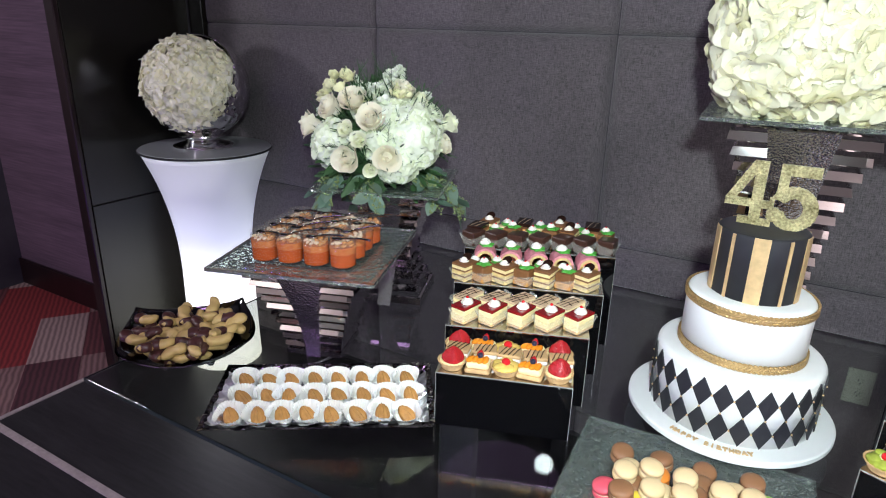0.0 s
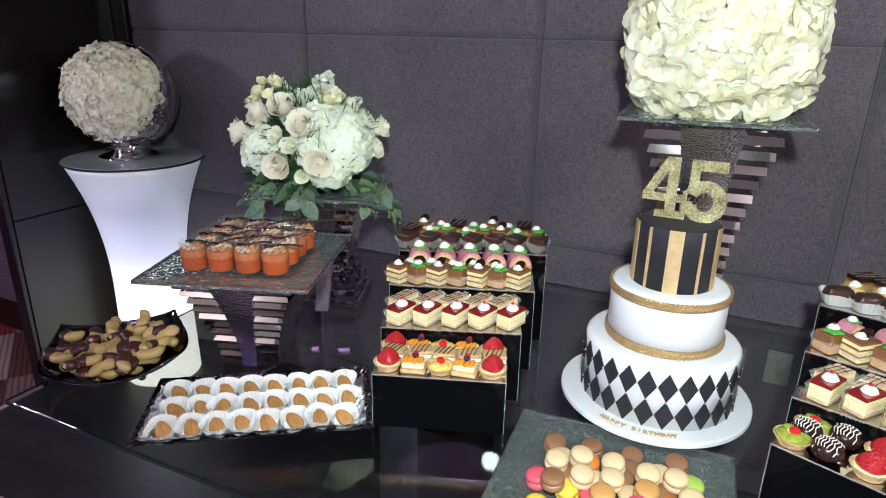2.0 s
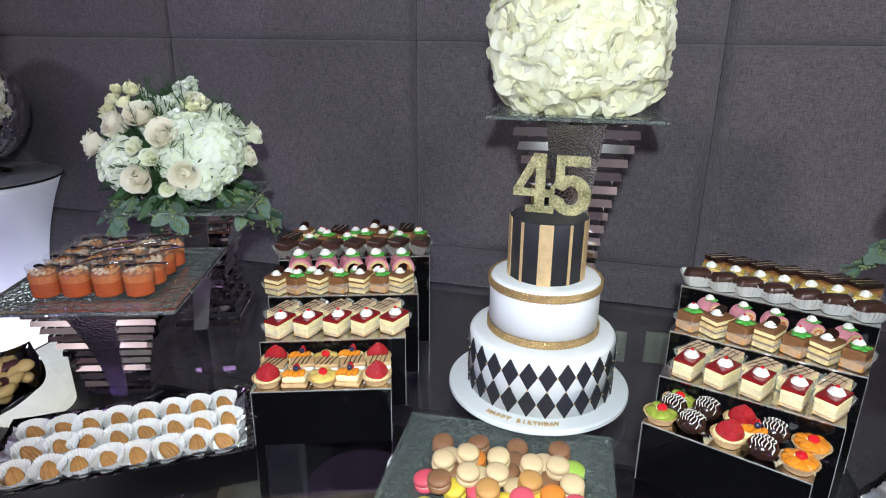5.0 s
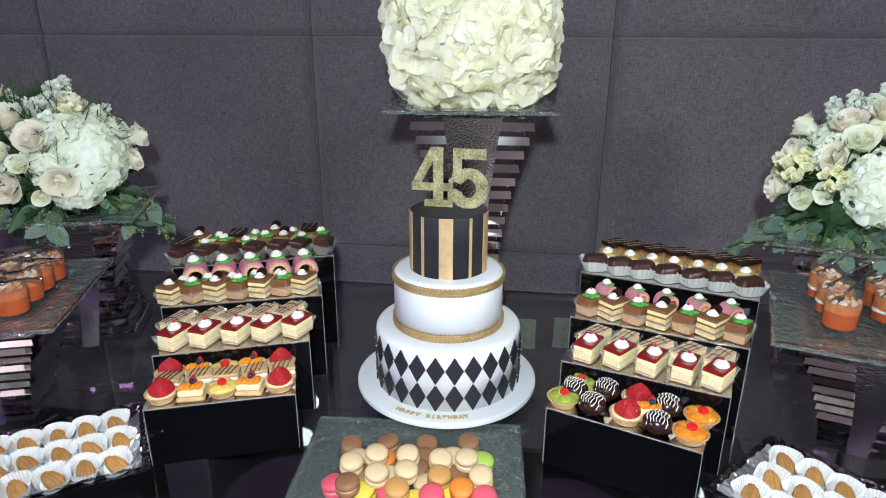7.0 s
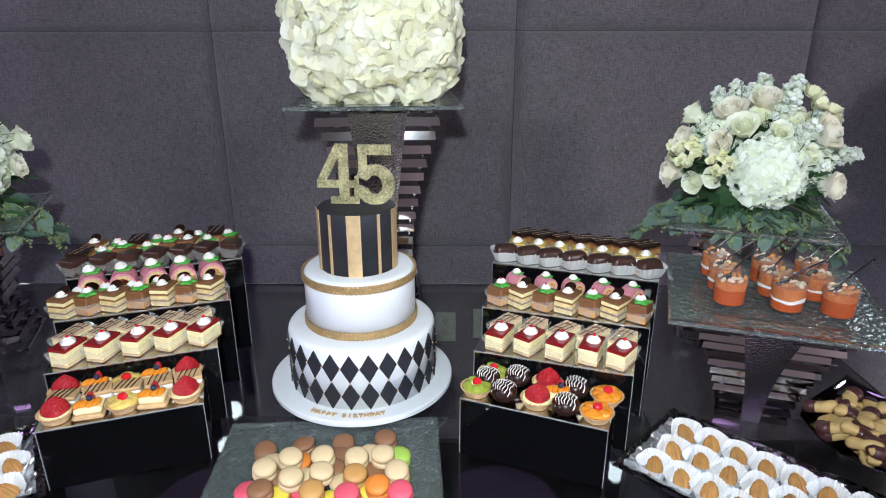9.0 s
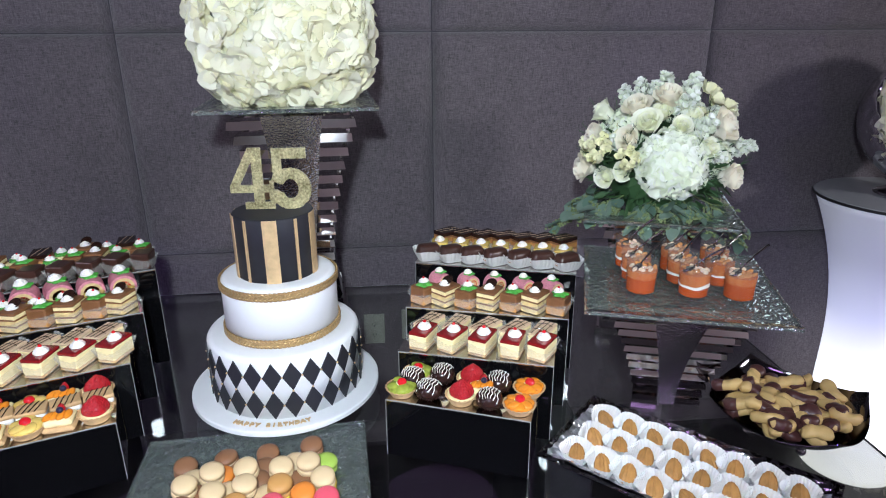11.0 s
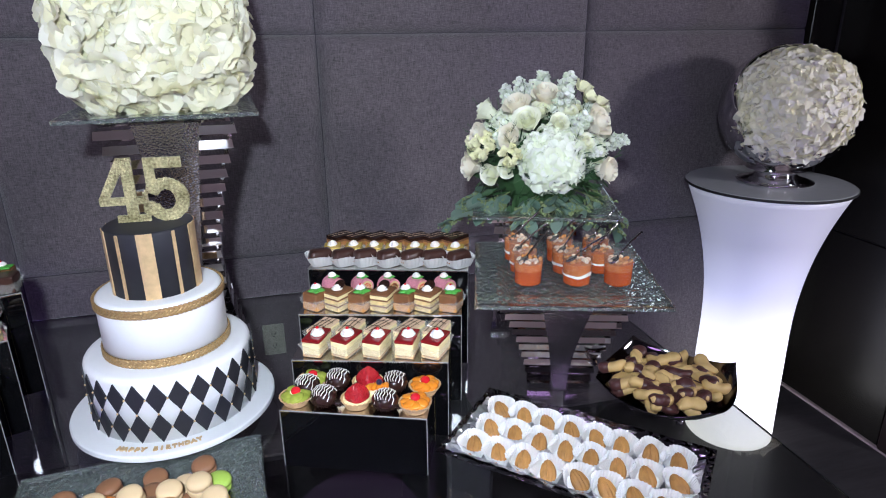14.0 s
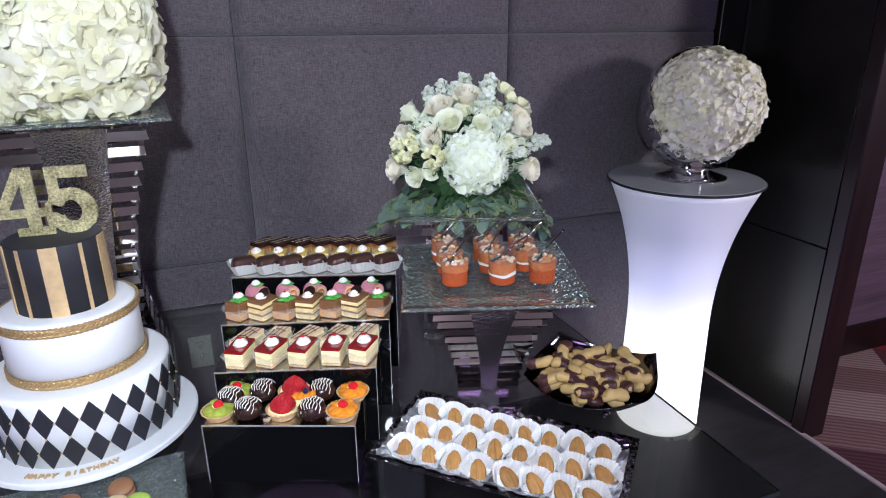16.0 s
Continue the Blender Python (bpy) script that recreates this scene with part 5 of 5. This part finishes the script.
def mirror_tray(m, seed):
    """A long dimpled steel tray with flared, scalloped sides, lined with crumpled foil and filled with madeleines."""
    L, W = 0.475, 0.255
    t = thing("steel_tray", "dark hammered steel tray with flared rim, lined with silver foil", "tray", m, "steel trays")
    verts, faces, n = [], [], 48
    ring_rows = [(0.054, 0.0), (0.050, 0.001), (0.030, 0.015), (0.011, 0.030), (0.001, 0.034), (0.0, 0.0355), (0.012, 0.0325), (0.031, 0.0175), (0.052, 0.003)]
    pts = []
    for i in range(n):
        s = 4 * i / n
        q, f = int(s), s - int(s)
        c = [(-1, -1), (1, -1), (1, 1), (-1, 1)]
        a, b = c[q], c[(q + 1) % 4]
        pts.append((a[0] + (b[0] - a[0]) * f, a[1] + (b[1] - a[1]) * f))
    for inset, z in ring_rows:
        for i, (u, v) in enumerate(pts):
            wv = 0.0012 * math.sin(i * math.pi / 1.5) if z > 0.03 else 0
            verts.append((u * (L / 2 - inset), v * (W / 2 - inset), z + wv))
    for r in range(len(ring_rows) - 1):
        for i in range(n):
            j = (i + 1) % n
            faces.append((r * n + i, r * n + j, (r + 1) * n + j, (r + 1) * n + i))
    faces.append(tuple(range((len(ring_rows) - 1) * n, len(ring_rows) * n)))
    faces.append(tuple(reversed(range(n))))
    part("tray_body", Geo().add(verts, faces), FOIL_TRAY, t, "dark hammered steel", smooth=False)
    r = random.Random(seed)
    verts, faces, nx, ny = [], [], 46, 24
    for i in range(nx + 1):
        for j in range(ny + 1):
            u, v = i / nx * 2 - 1, j / ny * 2 - 1
            x, y = u * (L / 2 - 0.012 - 0.004 * r.random()), v * (W / 2 - 0.026 - 0.004 * r.random()) - 0.014
            inset = min(L / 2 - abs(x), W / 2 - abs(y))
            verts.append((x, y, 0.007 + 0.030 * max(0.0, min(1.0, (0.052 - inset) / 0.040)) + r.uniform(0, 0.007)))
    for i in range(nx):
        for j in range(ny):
            a = i * (ny + 1) + j
            faces.append((a, a + ny + 1, a + ny + 2, a + 1))
    liner_foil = part("foil", Geo().add(verts, faces), FOIL, t, "crumpled silver foil")
    for j in range(3):
        for i in range(8):
            a = KIT.put("mad", madeleine, m @ pose((i - 3.5) * 0.0515 + (0.006 if j == 1 else 0), (j - 1) * 0.062 - 0.006, 0.017 + 0.003 * j, 15 + r.uniform(-6, 7), r.uniform(-7, 7), r.uniform(-22, 22)), 0.002, 8)
    return t


mirror_tray(pose(-0.801, 0.898, TABLE + 0.001, 0, 0, 33.8), 1)
mirror_tray(pose(0.724, 0.940, TABLE + 0.001, 0, 0, -43.5), 2)


# ---- bowls of cookies ----
def cookie(tone):
    c = thing("finger_cookie", "peanut-shaped butter cookie dipped in dark chocolate", "cookie", group="finger cookies")
    def finger(s0, s1, swell, n=14, rows=16):
        """A curved, ridged finger between two shares of its length."""
        verts, faces = [], []
        for k in range(rows + 1):
            s = s0 + (s1 - s0) * k / rows
            u = 2 * s - 1
            r = (0.0122 * max(0.0, 1 - abs(u) ** 4) ** 0.5 * (1 - 0.17 * math.exp(-(u / 0.32) ** 2)) + 0.0004) * swell
            if k in (0, rows) and 0.05 < s < 0.95:
                r *= 0.85
            for i in range(n):
                a = 2 * math.pi * i / n
                rr = r * (1 + 0.05 * math.cos(5 * a) - 0.24 * max(0.0, math.sin(a + 0.3)) ** 8 + 0.05 * math.sin(9 * u + 2 * a))
                verts.append((0.0255 * u + 0.25 * rr * math.cos(a) * (1 if 0.05 < s < 0.95 else 0), rr * math.cos(a) + 11.0 * (0.0255 * u) ** 2, 0.0125 + 0.88 * rr * math.sin(a)))
        for k in range(rows):
            for i in range(n):
                j = (i + 1) % n
                faces.append((k * n + i, (k + 1) * n + i, (k + 1) * n + j, k * n + j))
        faces += [tuple(range(n)), tuple(reversed(range(rows * n, (rows + 1) * n)))]
        return Geo().add(verts, faces)
    part("biscuit", finger(0, 1, 1.0), BAKED_PALE, c, "golden piped butter biscuit", smooth=True)
    if tone:
        part("chocolate_dip", finger(0.0, (0.45, 0.62, 0.97)[tone - 1], 1.05), CHOC_MATT, c, "dark chocolate dipped end", smooth=True)
    return c


BAKED_PALE = mat("pale_golden_biscuit", (0.62, 0.41, 0.19), 0.5, vary=0.3, scale=45, bump=0.25, bump_scale=220, tint=(0.52, 0.37, 0.12))
CHOC_MATT = mat("matt_chocolate", (0.075, 0.028, 0.025), 0.4, vary=0.35, scale=80, bump=0.3, bump_scale=200)


def cookie_bowl(m, seed, S):
    """A square dark steel bowl with four upswept corners on ball feet, heaped with cookies."""
    b = thing("steel_bowl", "dark polished steel bowl with upswept corners on ball feet", "bowl", m, "cookie bowls")
    n = 18
    verts, faces = [], []
    for layer in (0, 1):
        for i in range(n + 1):
            for j in range(n + 1):
                u, v = i / n * 2 - 1, j / n * 2 - 1
                k = max(abs(u), abs(v))
                bow = 1 - 0.10 * (1 - (min(abs(u), abs(v)) / max(k, 1e-6)) ** 2) * k
                z = 0.018 + 0.050 * k ** 2.2 + 0.028 * (u * u * v * v)
                blend = 0.12 + 0.88 * k / max(1e-6, math.hypot(u, v)) if k else 1.0
                verts.append((u * S * bow * blend, v * S * bow * blend, z - 0.003 * layer))
    q = (n + 1) ** 2
    for i in range(n):
        for j in range(n):
            a = i * (n + 1) + j
            faces.append((a, a + n + 1, a + n + 2, a + 1))
            faces.append((q + a, q + a + 1, q + a + n + 2, q + a + n + 1))
    ring = [i * (n + 1) for i in range(n + 1)] + [n * (n + 1) + j for j in range(1, n + 1)] + [i * (n + 1) + n for i in range(n - 1, -1, -1)] + [j for j in range(n - 1, 0, -1)]
    for a, c in zip(ring, ring[1:] + ring[:1]):
        faces.append((a, c, q + c, q + a))
    part("shell", Geo().add(verts, faces), DARK_STEEL, b, smooth=True)
    for x, y in ((0.05, 0.05), (-0.05, 0.05), (0.05, -0.05), (-0.05, -0.05)):
        part("ball_foot", Geo().ball(0.0095, m=pose(x, y, 0.0095), n=14, rows=9), CHROME, b, smooth=True)
    r = random.Random(seed)
    k = 0
    for z, rad, count in ((0.022, 0.112, 22), (0.037, 0.122, 28), (0.050, 0.092, 16), (0.062, 0.045, 5)):
        for i in range(count):
            a = 2.399963 * i + z * 40
            d = rad * S / 0.172 * math.sqrt((i + 0.5) / count)
            tone = (0, 1, 2, 0, 1, 3, 0, 2, 1)[k % 9]
            lift = 0.022 * (d / 0.09) ** 2
            KIT.put(("cookie", tone), lambda: cookie(tone), m @ pose(d * math.cos(a), d * math.sin(a), z + lift, r.uniform(-22, 22), r.uniform(-22, 22), r.uniform(0, 360)) @ Matrix.Scale(1.22, 4), 0.002, 0)
            k += 1


cookie_bowl(pose(-1.222, 0.884, TABLE + 0.001, 0, 0, 47), 4, 0.178)
cookie_bowl(pose(1.000, 1.068, TABLE + 0.001, 0, 0, -50), 9, 0.156)


# ---- macarons ----
def macaron(tone):
    c = thing("macaron", "round %s macaron with a cream filling" % tone, "macaron", group="macarons")
    shell = [(0.0195, 0.0), (0.0212, 0.0015), (0.0208, 0.0035), (0.0215, 0.0045), (0.0205, 0.0085), (0.0165, 0.0118), (0.009, 0.0135), (0.001, 0.014)]
    part("bottom_shell", Geo().lathe([(r, 0.0142 - z) for r, z in reversed(shell)], 28), MACARON[tone], c, smooth=True)
    part("filling", Geo().lathe([(0.0180, 0.0143), (0.0192, 0.0163), (0.0180, 0.0183)], 28, None, 0.02, 9), FILLING, c)
    part("top_shell", Geo().lathe([(r, z + 0.0184) for r, z in shell], 28), MACARON[tone], c, smooth=True)
    return c


TRAY_Z = TABLE + 0.001 + 0.0098
MT = pose(-0.062, 0.995, TRAY_Z, 0, 0, 3.5)
# tone by tone: where the lower layer lies on the tray, then the upper one leaning on it
LOWER = {"brown": ((-0.123, 0.067), (-0.048, 0.076), (0.024, 0.080), (0.107, 0.090), (0.023, 0.038), (-0.083, -0.018), (0.016, 0.003), (0.086, -0.007)),
         "beige": ((0.078, 0.044), (-0.034, -0.019), (0.036, -0.038), (-0.100, 0.024)), "green": ((0.133, 0.034),), "orange": ((-0.050, 0.028),),
         "pink": ((-0.127, -0.050), (-0.028, -0.062), (0.128, -0.078)), "yellow": ((-0.072, -0.060), (0.018, -0.080), (0.081, -0.056), (0.130, -0.020))}
UPPER = {"beige": ((-0.065, 0.004), (-0.002, 0.010), (0.057, 0.001), (0.104, 0.004), (-0.104, -0.022), (-0.054, -0.048), (-0.003, -0.037), (0.132, -0.040)),
         "caramel": ((0.056, -0.046), (-0.010, -0.083)), "brown": ((-0.097, -0.079),), "pink": ((0.052, -0.094), (0.140, -0.092)), "orange": ((0.100, -0.074),)}
r = random.Random(2)
for layer, z in ((LOWER, 0.003), (UPPER, 0.031)):
    for tone, spots in layer.items():
        for x, y in spots:
            KIT.put(("mac", tone), lambda: macaron(tone), MT @ pose(x, y, z, r.uniform(2, 16), r.uniform(-9, 9), 0), 0.001, 180)
for i, tone in enumerate(("yellow", "pink", "caramel", "green", "pink", "brown")):
    KIT.put(("mac", tone), lambda: macaron(tone), MT @ pose(-0.115 + 0.047 * i, -0.122 + 0.004 * (i % 2), 0.003, r.uniform(-6, 8), r.uniform(-6, 6), 0), 0.001, 180)


# ---- flower arrangements ----
def rose(material, size, seed):
    """A half-open rose: a tight spiral of wrapped petals inside wider ones whose rims turn out."""
    g, q = Geo(), random.Random(seed)
    for k in range(17):
        s = k / 16
        turn = radians(137.5 * k + q.uniform(-10, 10))
        g.wrap(size * (0.07 + 0.40 * s ** 0.9), size * (0.80 - 0.22 * s + q.uniform(-0.03, 0.03)), turn, radians(112 - 40 * s), 0.06 + 0.34 * s * s, pose(0, 0, -0.30 * size, q.uniform(-4, 4), q.uniform(-4, 4)))
    g.ball(size * 0.30, size * 0.30, size * 0.34, pose(0, 0, -size * 0.12), n=10, rows=6)
    return mesh("rose", g, material, True)


def hydrangea(size, seed):
    g = petal_cloud(seed, 88, on_sphere((0, 0, 0), size * 0.95, (1, 1, 0.85), 2.0, -0.35), size * 0.27, size * 0.30, 0.35, 0.80, 0)
    g.ball(size * 0.90, size * 0.90, size * 0.76, n=16, rows=10)
    return mesh("hydrangea", g, HYDRANGEA, True)


def stock_spike(seed):
    """A spike of small ruffled florets."""
    g, q = Geo(), random.Random(seed)
    for k in range(26):
        s = k / 25
        for i in range(5):
            m = pose(0, 0, 0.062 * s - 0.02, 0, 0, 137.5 * k) @ pose(0.017 * (1.1 - 0.7 * s), 0, 0, 0, -q.uniform(10, 60), 90 * i + q.uniform(-30, 30))
            g.petal(0.015 * (1.1 - 0.5 * s), 0.013, 0.3, m, 0.5, 3)
    return mesh("stock_spike", g, HYDRANGEA_WHITE, True)


HYDRANGEA_WHITE = mat("white_stock_flower", (0.90, 0.92, 0.86), 0.65, vary=0.06, scale=60, translucent=0.25, tint=(0.78, 0.84, 0.66))


def leaf_spray(seed, length):
    """A drooping eucalyptus twig with round leaves."""
    q = random.Random(seed)
    stem, leaves, seeds = Geo(), Geo(), Geo()
    pts = [(length * s, 0.01 * math.sin(4 * s + seed), -0.62 * length * s * s) for s in [k / 8 for k in range(9)]]
    stem.tube(pts, 0.0016, 5, taper=0.5)
    for k in range(2, 9):
        p = pts[k]
        for side in ((-1, 1) if k in (4, 6, 8) else (1 if k % 2 else -1,)):
            size = q.uniform(0.036, 0.056)
            m = pose(*p, q.uniform(-35, 35), q.uniform(5, 60), side * q.uniform(25, 75))
            leaves.blade(size, size * q.uniform(0.52, 0.70), 0.0, m, 0.885, q.uniform(-0.1, 0.25), 0.10, 6)
        for side in (-1, 1):
            tip = Vector(p) + Vector((q.uniform(0.005, 0.030), side * q.uniform(0.012, 0.034), -q.uniform(0.004, 0.030)))
            stem.tube([p, tip], 0.0008, 4, taper=0.5)
            for i in range(9):
                c = Vector(p).lerp(tip, 0.35 + 0.08 * i)
                seeds.ball(q.uniform(0.0020, 0.0031), m=pose(c.x + q.uniform(-0.006, 0.006), c.y + q.uniform(-0.006, 0.006), c.z + q.uniform(-0.006, 0.004)), n=6, rows=4)
    return stem, leaves, seeds


def arrangement(x, y, turn, seed, layout, size, twigs, rise):
    """A low dome of roses, hydrangeas and stock over foliage and eucalyptus, in a small dark pot."""
    z = TABLE + 0.347 + 0.011
    a = thing("flower_arrangement", "white and blush rose and hydrangea arrangement with eucalyptus on a stand", "flowers", pose(x, y, z, 0, 0, turn) @ Matrix.Scale(size, 4), "flower arrangements")
    q = random.Random(seed)
    part("pot", Geo().lathe([(0.055, 0.0005), (0.065, 0.04), (0.072, 0.075), (0.066, 0.075), (0.05, 0.01)], 28), DARK_STEEL, a, "small dark pot", smooth=True)
    g = Geo()
    for k in range(420):
        th, ph = q.uniform(0, 360), q.uniform(-38, 80)
        m = pose(0, 0, 0.075, 0, 0, th) @ pose(0, 0, 0, 0, -ph, 0) @ pose(q.uniform(0.07, 0.125), 0, 0, q.uniform(-70, 70), q.uniform(-25, 25), q.uniform(-35, 35))
        g.petal(q.uniform(0.03, 0.065), q.uniform(0.008, 0.020), q.uniform(-0.3, 0.3), m, 0.3, 3)
    for k in range(90):
        th, ph = q.uniform(-125, 125) - 90, q.uniform(-8, 85)
        m = pose(0, 0, 0.080, 0, 0, th) @ pose(0, 0, 0, 0, -ph, 0) @ pose(q.uniform(0.10, 0.135), 0, 0, q.uniform(-70, 70), q.uniform(-20, 20), q.uniform(-25, 25))
        for i in range(5):
            g.petal(q.uniform(0.035, 0.06), 0.0035, q.uniform(-0.4, 0.4), m @ pose(0, 0, 0, 0, 0, -50 + 25 * i), 0.3, 3)
    g.ball(0.108, 0.108, 0.098, pose(0, 0, 0.090), n=18, rows=12, rough=0.08)
    part("foliage", g, FERN, a, "dark green fern foliage")
    wisps = Geo()
    for k in range(46):
        th, ph = q.uniform(-115, 115) - 90, q.uniform(0, 88)
        m = pose(0, 0, 0.085, 0, 0, th) @ pose(0, 0, 0, 0, -ph, 0) @ pose(q.uniform(0.125, 0.150), 0, 0, q.uniform(-180, 180), q.uniform(-62, -10), q.uniform(-30, 30))
        long = q.uniform(0.04, 0.075)
        spine = [(long * u, 0, -0.25 * long * u * u) for u in (0, 0.35, 0.7, 1.0)]
        wisps.tube(spine, 0.0007, 3, m, 0.5)
        for i in range(16):
            u = 0.12 + 0.055 * i
            p = Vector((long * u, 0, -0.25 * long * u * u))
            e = p + Vector((q.uniform(0.006, 0.014), (1 if i % 2 else -1) * q.uniform(0.006, 0.016) * (1.15 - u), q.uniform(-0.005, 0.006)))
            wisps.tube([p, e], 0.00045, 3, m, 0.4)
    tagged(part("fern_spray", wisps, FERN, a, "fine dark green asparagus fern threads"), kind="stuff")
    filler = [(q.choice("wsrswsb"), q.uniform(-115, 115), q.uniform(4, 84), q.uniform(0.116, 0.136), q.uniform(0.6, 0.85)) for k in range(34)]
    for kind, az, up, r, s in layout + filler:
        m = pose(0, 0, 0.085, 0, 0, az) @ pose(0, 0, 0, up - 90, 0, 0)
        d = Vector((math.sin(radians(az)) * math.cos(radians(up)), -math.cos(radians(az)) * math.cos(radians(up)), math.sin(radians(up))))
        base = d.to_track_quat("Z", "Y").to_matrix().to_4x4()
        base.translation = Vector((0, 0, 0.085 + rise)) + d * r
        s *= 0.82 if kind in "rw" else 0.94 if kind == "h" else 1.0
        me = FLOWERS[kind]
        o = new({"r": "rose", "w": "rose", "h": "hydrangea", "s": "stock_spike", "b": "bud_spray"}[kind], me)
        o.parent = a
        o.matrix_basis = base @ pose(0, 0, 0, q.uniform(-8, 8), q.uniform(-8, 8), q.uniform(0, 360)) @ Matrix.Diagonal((s, s, s, 1))
    for k, (az, long) in enumerate(twigs):
        az += q.uniform(-5, 5)
        stem, leaves, seeds = leaf_spray(seed * 40 + k, long)
        m = pose(0, 0, 0.040, 0, 0, az - 90) @ pose(0.085, 0, 0, 0, q.uniform(-4, 14), 0)
        st = part("eucalyptus_twig", stem, SEED, a, m=m)
        part("leaf_spray", leaves, LEAF, st, "grey-green round eucalyptus leaves", smooth=True)
        tagged(part("seed_spray", seeds, SEED, st, "clusters of tiny green seeds"), kind="stuff")
    return a


def bud_cluster(seed):
    g, q = Geo(), random.Random(seed)
    for k in range(5):
        m = pose(0.021 * math.cos(1.26 * k), 0.021 * math.sin(1.26 * k), q.uniform(0.0, 0.018), q.uniform(-25, 25), q.uniform(-25, 25), 0)
        size = q.uniform(0.022, 0.030)
        for i in range(11):
            u = i / 10
            g.petal(size * (0.46 + 0.24 * u), size * (0.40 + 0.34 * u), 0.10 - 0.45 * u * u, m @ pose(0, 0, 0, 0, 0, 137.5 * i) @ pose(size * (0.03 + 0.18 * u), 0, size * (0.10 - 0.12 * u), 0, -(86 - 40 * u), 0), 0.8, 3)
    return mesh("bud_cluster", g, BUD, True)


FLOWERS = {"r": rose(ROSE, 0.060, 1), "w": rose(ROSE_WHITE, 0.060, 2), "h": hydrangea(0.066, 3), "s": stock_spike(4), "b": bud_cluster(5)}
# kind, angle round the pot (0 faces the room), angle up, distance, size
DOME_L = [("r", -8, 34, 0.145, 1.15), ("r", -34, 50, 0.150, 1.2), ("r", -62, 40, 0.155, 1.1), ("r", -82, 20, 0.165, 1.1), ("r", 6, 4, 0.150, 1.05), ("r", -26, 2, 0.155, 1.1),
          ("w", -30, 24, 0.150, 0.7), ("w", -16, 16, 0.155, 0.7), ("h", 38, 22, 0.110, 1.15), ("h", 20, 40, 0.100, 1.0), ("h", -58, 10, 0.115, 0.9), ("r", 42, 62, 0.150, 1.1),
          ("w", 78, 52, 0.135, 1.1), ("w", 84, 22, 0.165, 0.95), ("h", 60, 46, 0.095, 0.9), ("s", -2, 66, 0.110, 1.1), ("s", 22, 72, 0.135, 1.1), ("s", -22, 74, 0.110, 1.0), ("s", 58, 74, 0.150, 0.9),
          ("s", 8, 52, 0.115, 1.0), ("b", -66, 58, 0.165, 1.1), ("b", -88, 48, 0.160, 1.0), ("w", -120, 45, 0.13, 1.1), ("h", 140, 40, 0.10, 1.1), ("h", -160, 45, 0.10, 1.1), ("w", 110, 30, 0.14, 1.1), ("b", 30, 56, 0.15, 0.8),
          ("h", 4, 20, 0.105, 0.75), ("r", 66, 8, 0.150, 0.9), ("w", -8, -8, 0.140, 0.6), ("w", 20, -6, 0.135, 0.7), ("h", 80, 34, 0.110, 0.8), ("h", 20, -2, 0.110, 0.8)]
DOME_R = [("h", 14, 8, 0.112, 1.12), ("r", -30, 26, 0.145, 0.95), ("w", -14, 40, 0.150, 1.1), ("r", -38, 54, 0.150, 1.1), ("r", -66, 22, 0.155, 1.1), ("r", -66, -4, 0.165, 1.1),
          ("b", -48, 12, 0.150, 1.1), ("w", -42, -6, 0.150, 0.95), ("r", 64, 34, 0.155, 1.25), ("r", 62, -4, 0.160, 1.1), ("b", 74, 52, 0.155, 1.3), ("w", 88, 42, 0.170, 0.85), ("r", 6, 66, 0.155, 1.2),
          ("w", -88, 40, 0.160, 1.05), ("h", -78, 40, 0.095, 0.85), ("s", -24, 72, 0.130, 1.1), ("s", 26, 56, 0.135, 1.15), ("s", 50, 70, 0.150, 1.1), ("s", -58, 70, 0.140, 1.0), ("s", 36, 36, 0.138, 1.1),
          ("s", 90, 14, 0.15, 1.0), ("w", 34, 50, 0.140, 0.95), ("w", -2, 54, 0.140, 0.8), ("s", 0, 84, 0.140, 1.1), ("b", -20, 10, 0.155, 0.8), ("s", -100, 60, 0.13, 1.1), ("w", 18, 38, 0.150, 0.75),
          ("h", 150, 40, 0.10, 1.1), ("h", -150, 40, 0.10, 1.1), ("w", 120, 35, 0.14, 1.1),
          ("h", -60, 38, 0.100, 0.75), ("h", 70, 12, 0.105, 0.75), ("w", -28, 0, 0.140, 0.8), ("w", 44, 20, 0.140, 0.8), ("b", -84, 10, 0.150, 0.8)]
arrangement(-1.060, 1.480, 34, 1, DOME_L, 1.27, [(-88, 0.06), (-55, 0.08), (-12, 0.05), (48, 0.075), (72, 0.11), (95, 0.10)], -0.006)
arrangement(0.888, 1.540, -24, 2, DOME_R, 1.14, [(-98, 0.12), (-74, 0.13), (-46, 0.075), (-12, 0.055), (16, 0.050), (46, 0.075), (72, 0.105), (98, 0.11)], 0.022)

# ---- cable behind the west column ----
single("power_cable", Geo().tube([(-2.02, 1.72, FLOOR + 0.006), (-1.93, 1.74, FLOOR + 0.006), (-1.86, 1.70, FLOOR + 0.006), (-1.90, 1.64, FLOOR + 0.006), (-1.96, 1.68, FLOOR + 0.008), (-1.86, 1.78, FLOOR + 0.010), (-1.78, 1.90, FLOOR + 0.006), (-1.74, 2.03, FLOOR + 0.006)], 0.005, 8),
       CABLE, "white power cable coiled on the floor by a column", "cable", smooth=True)
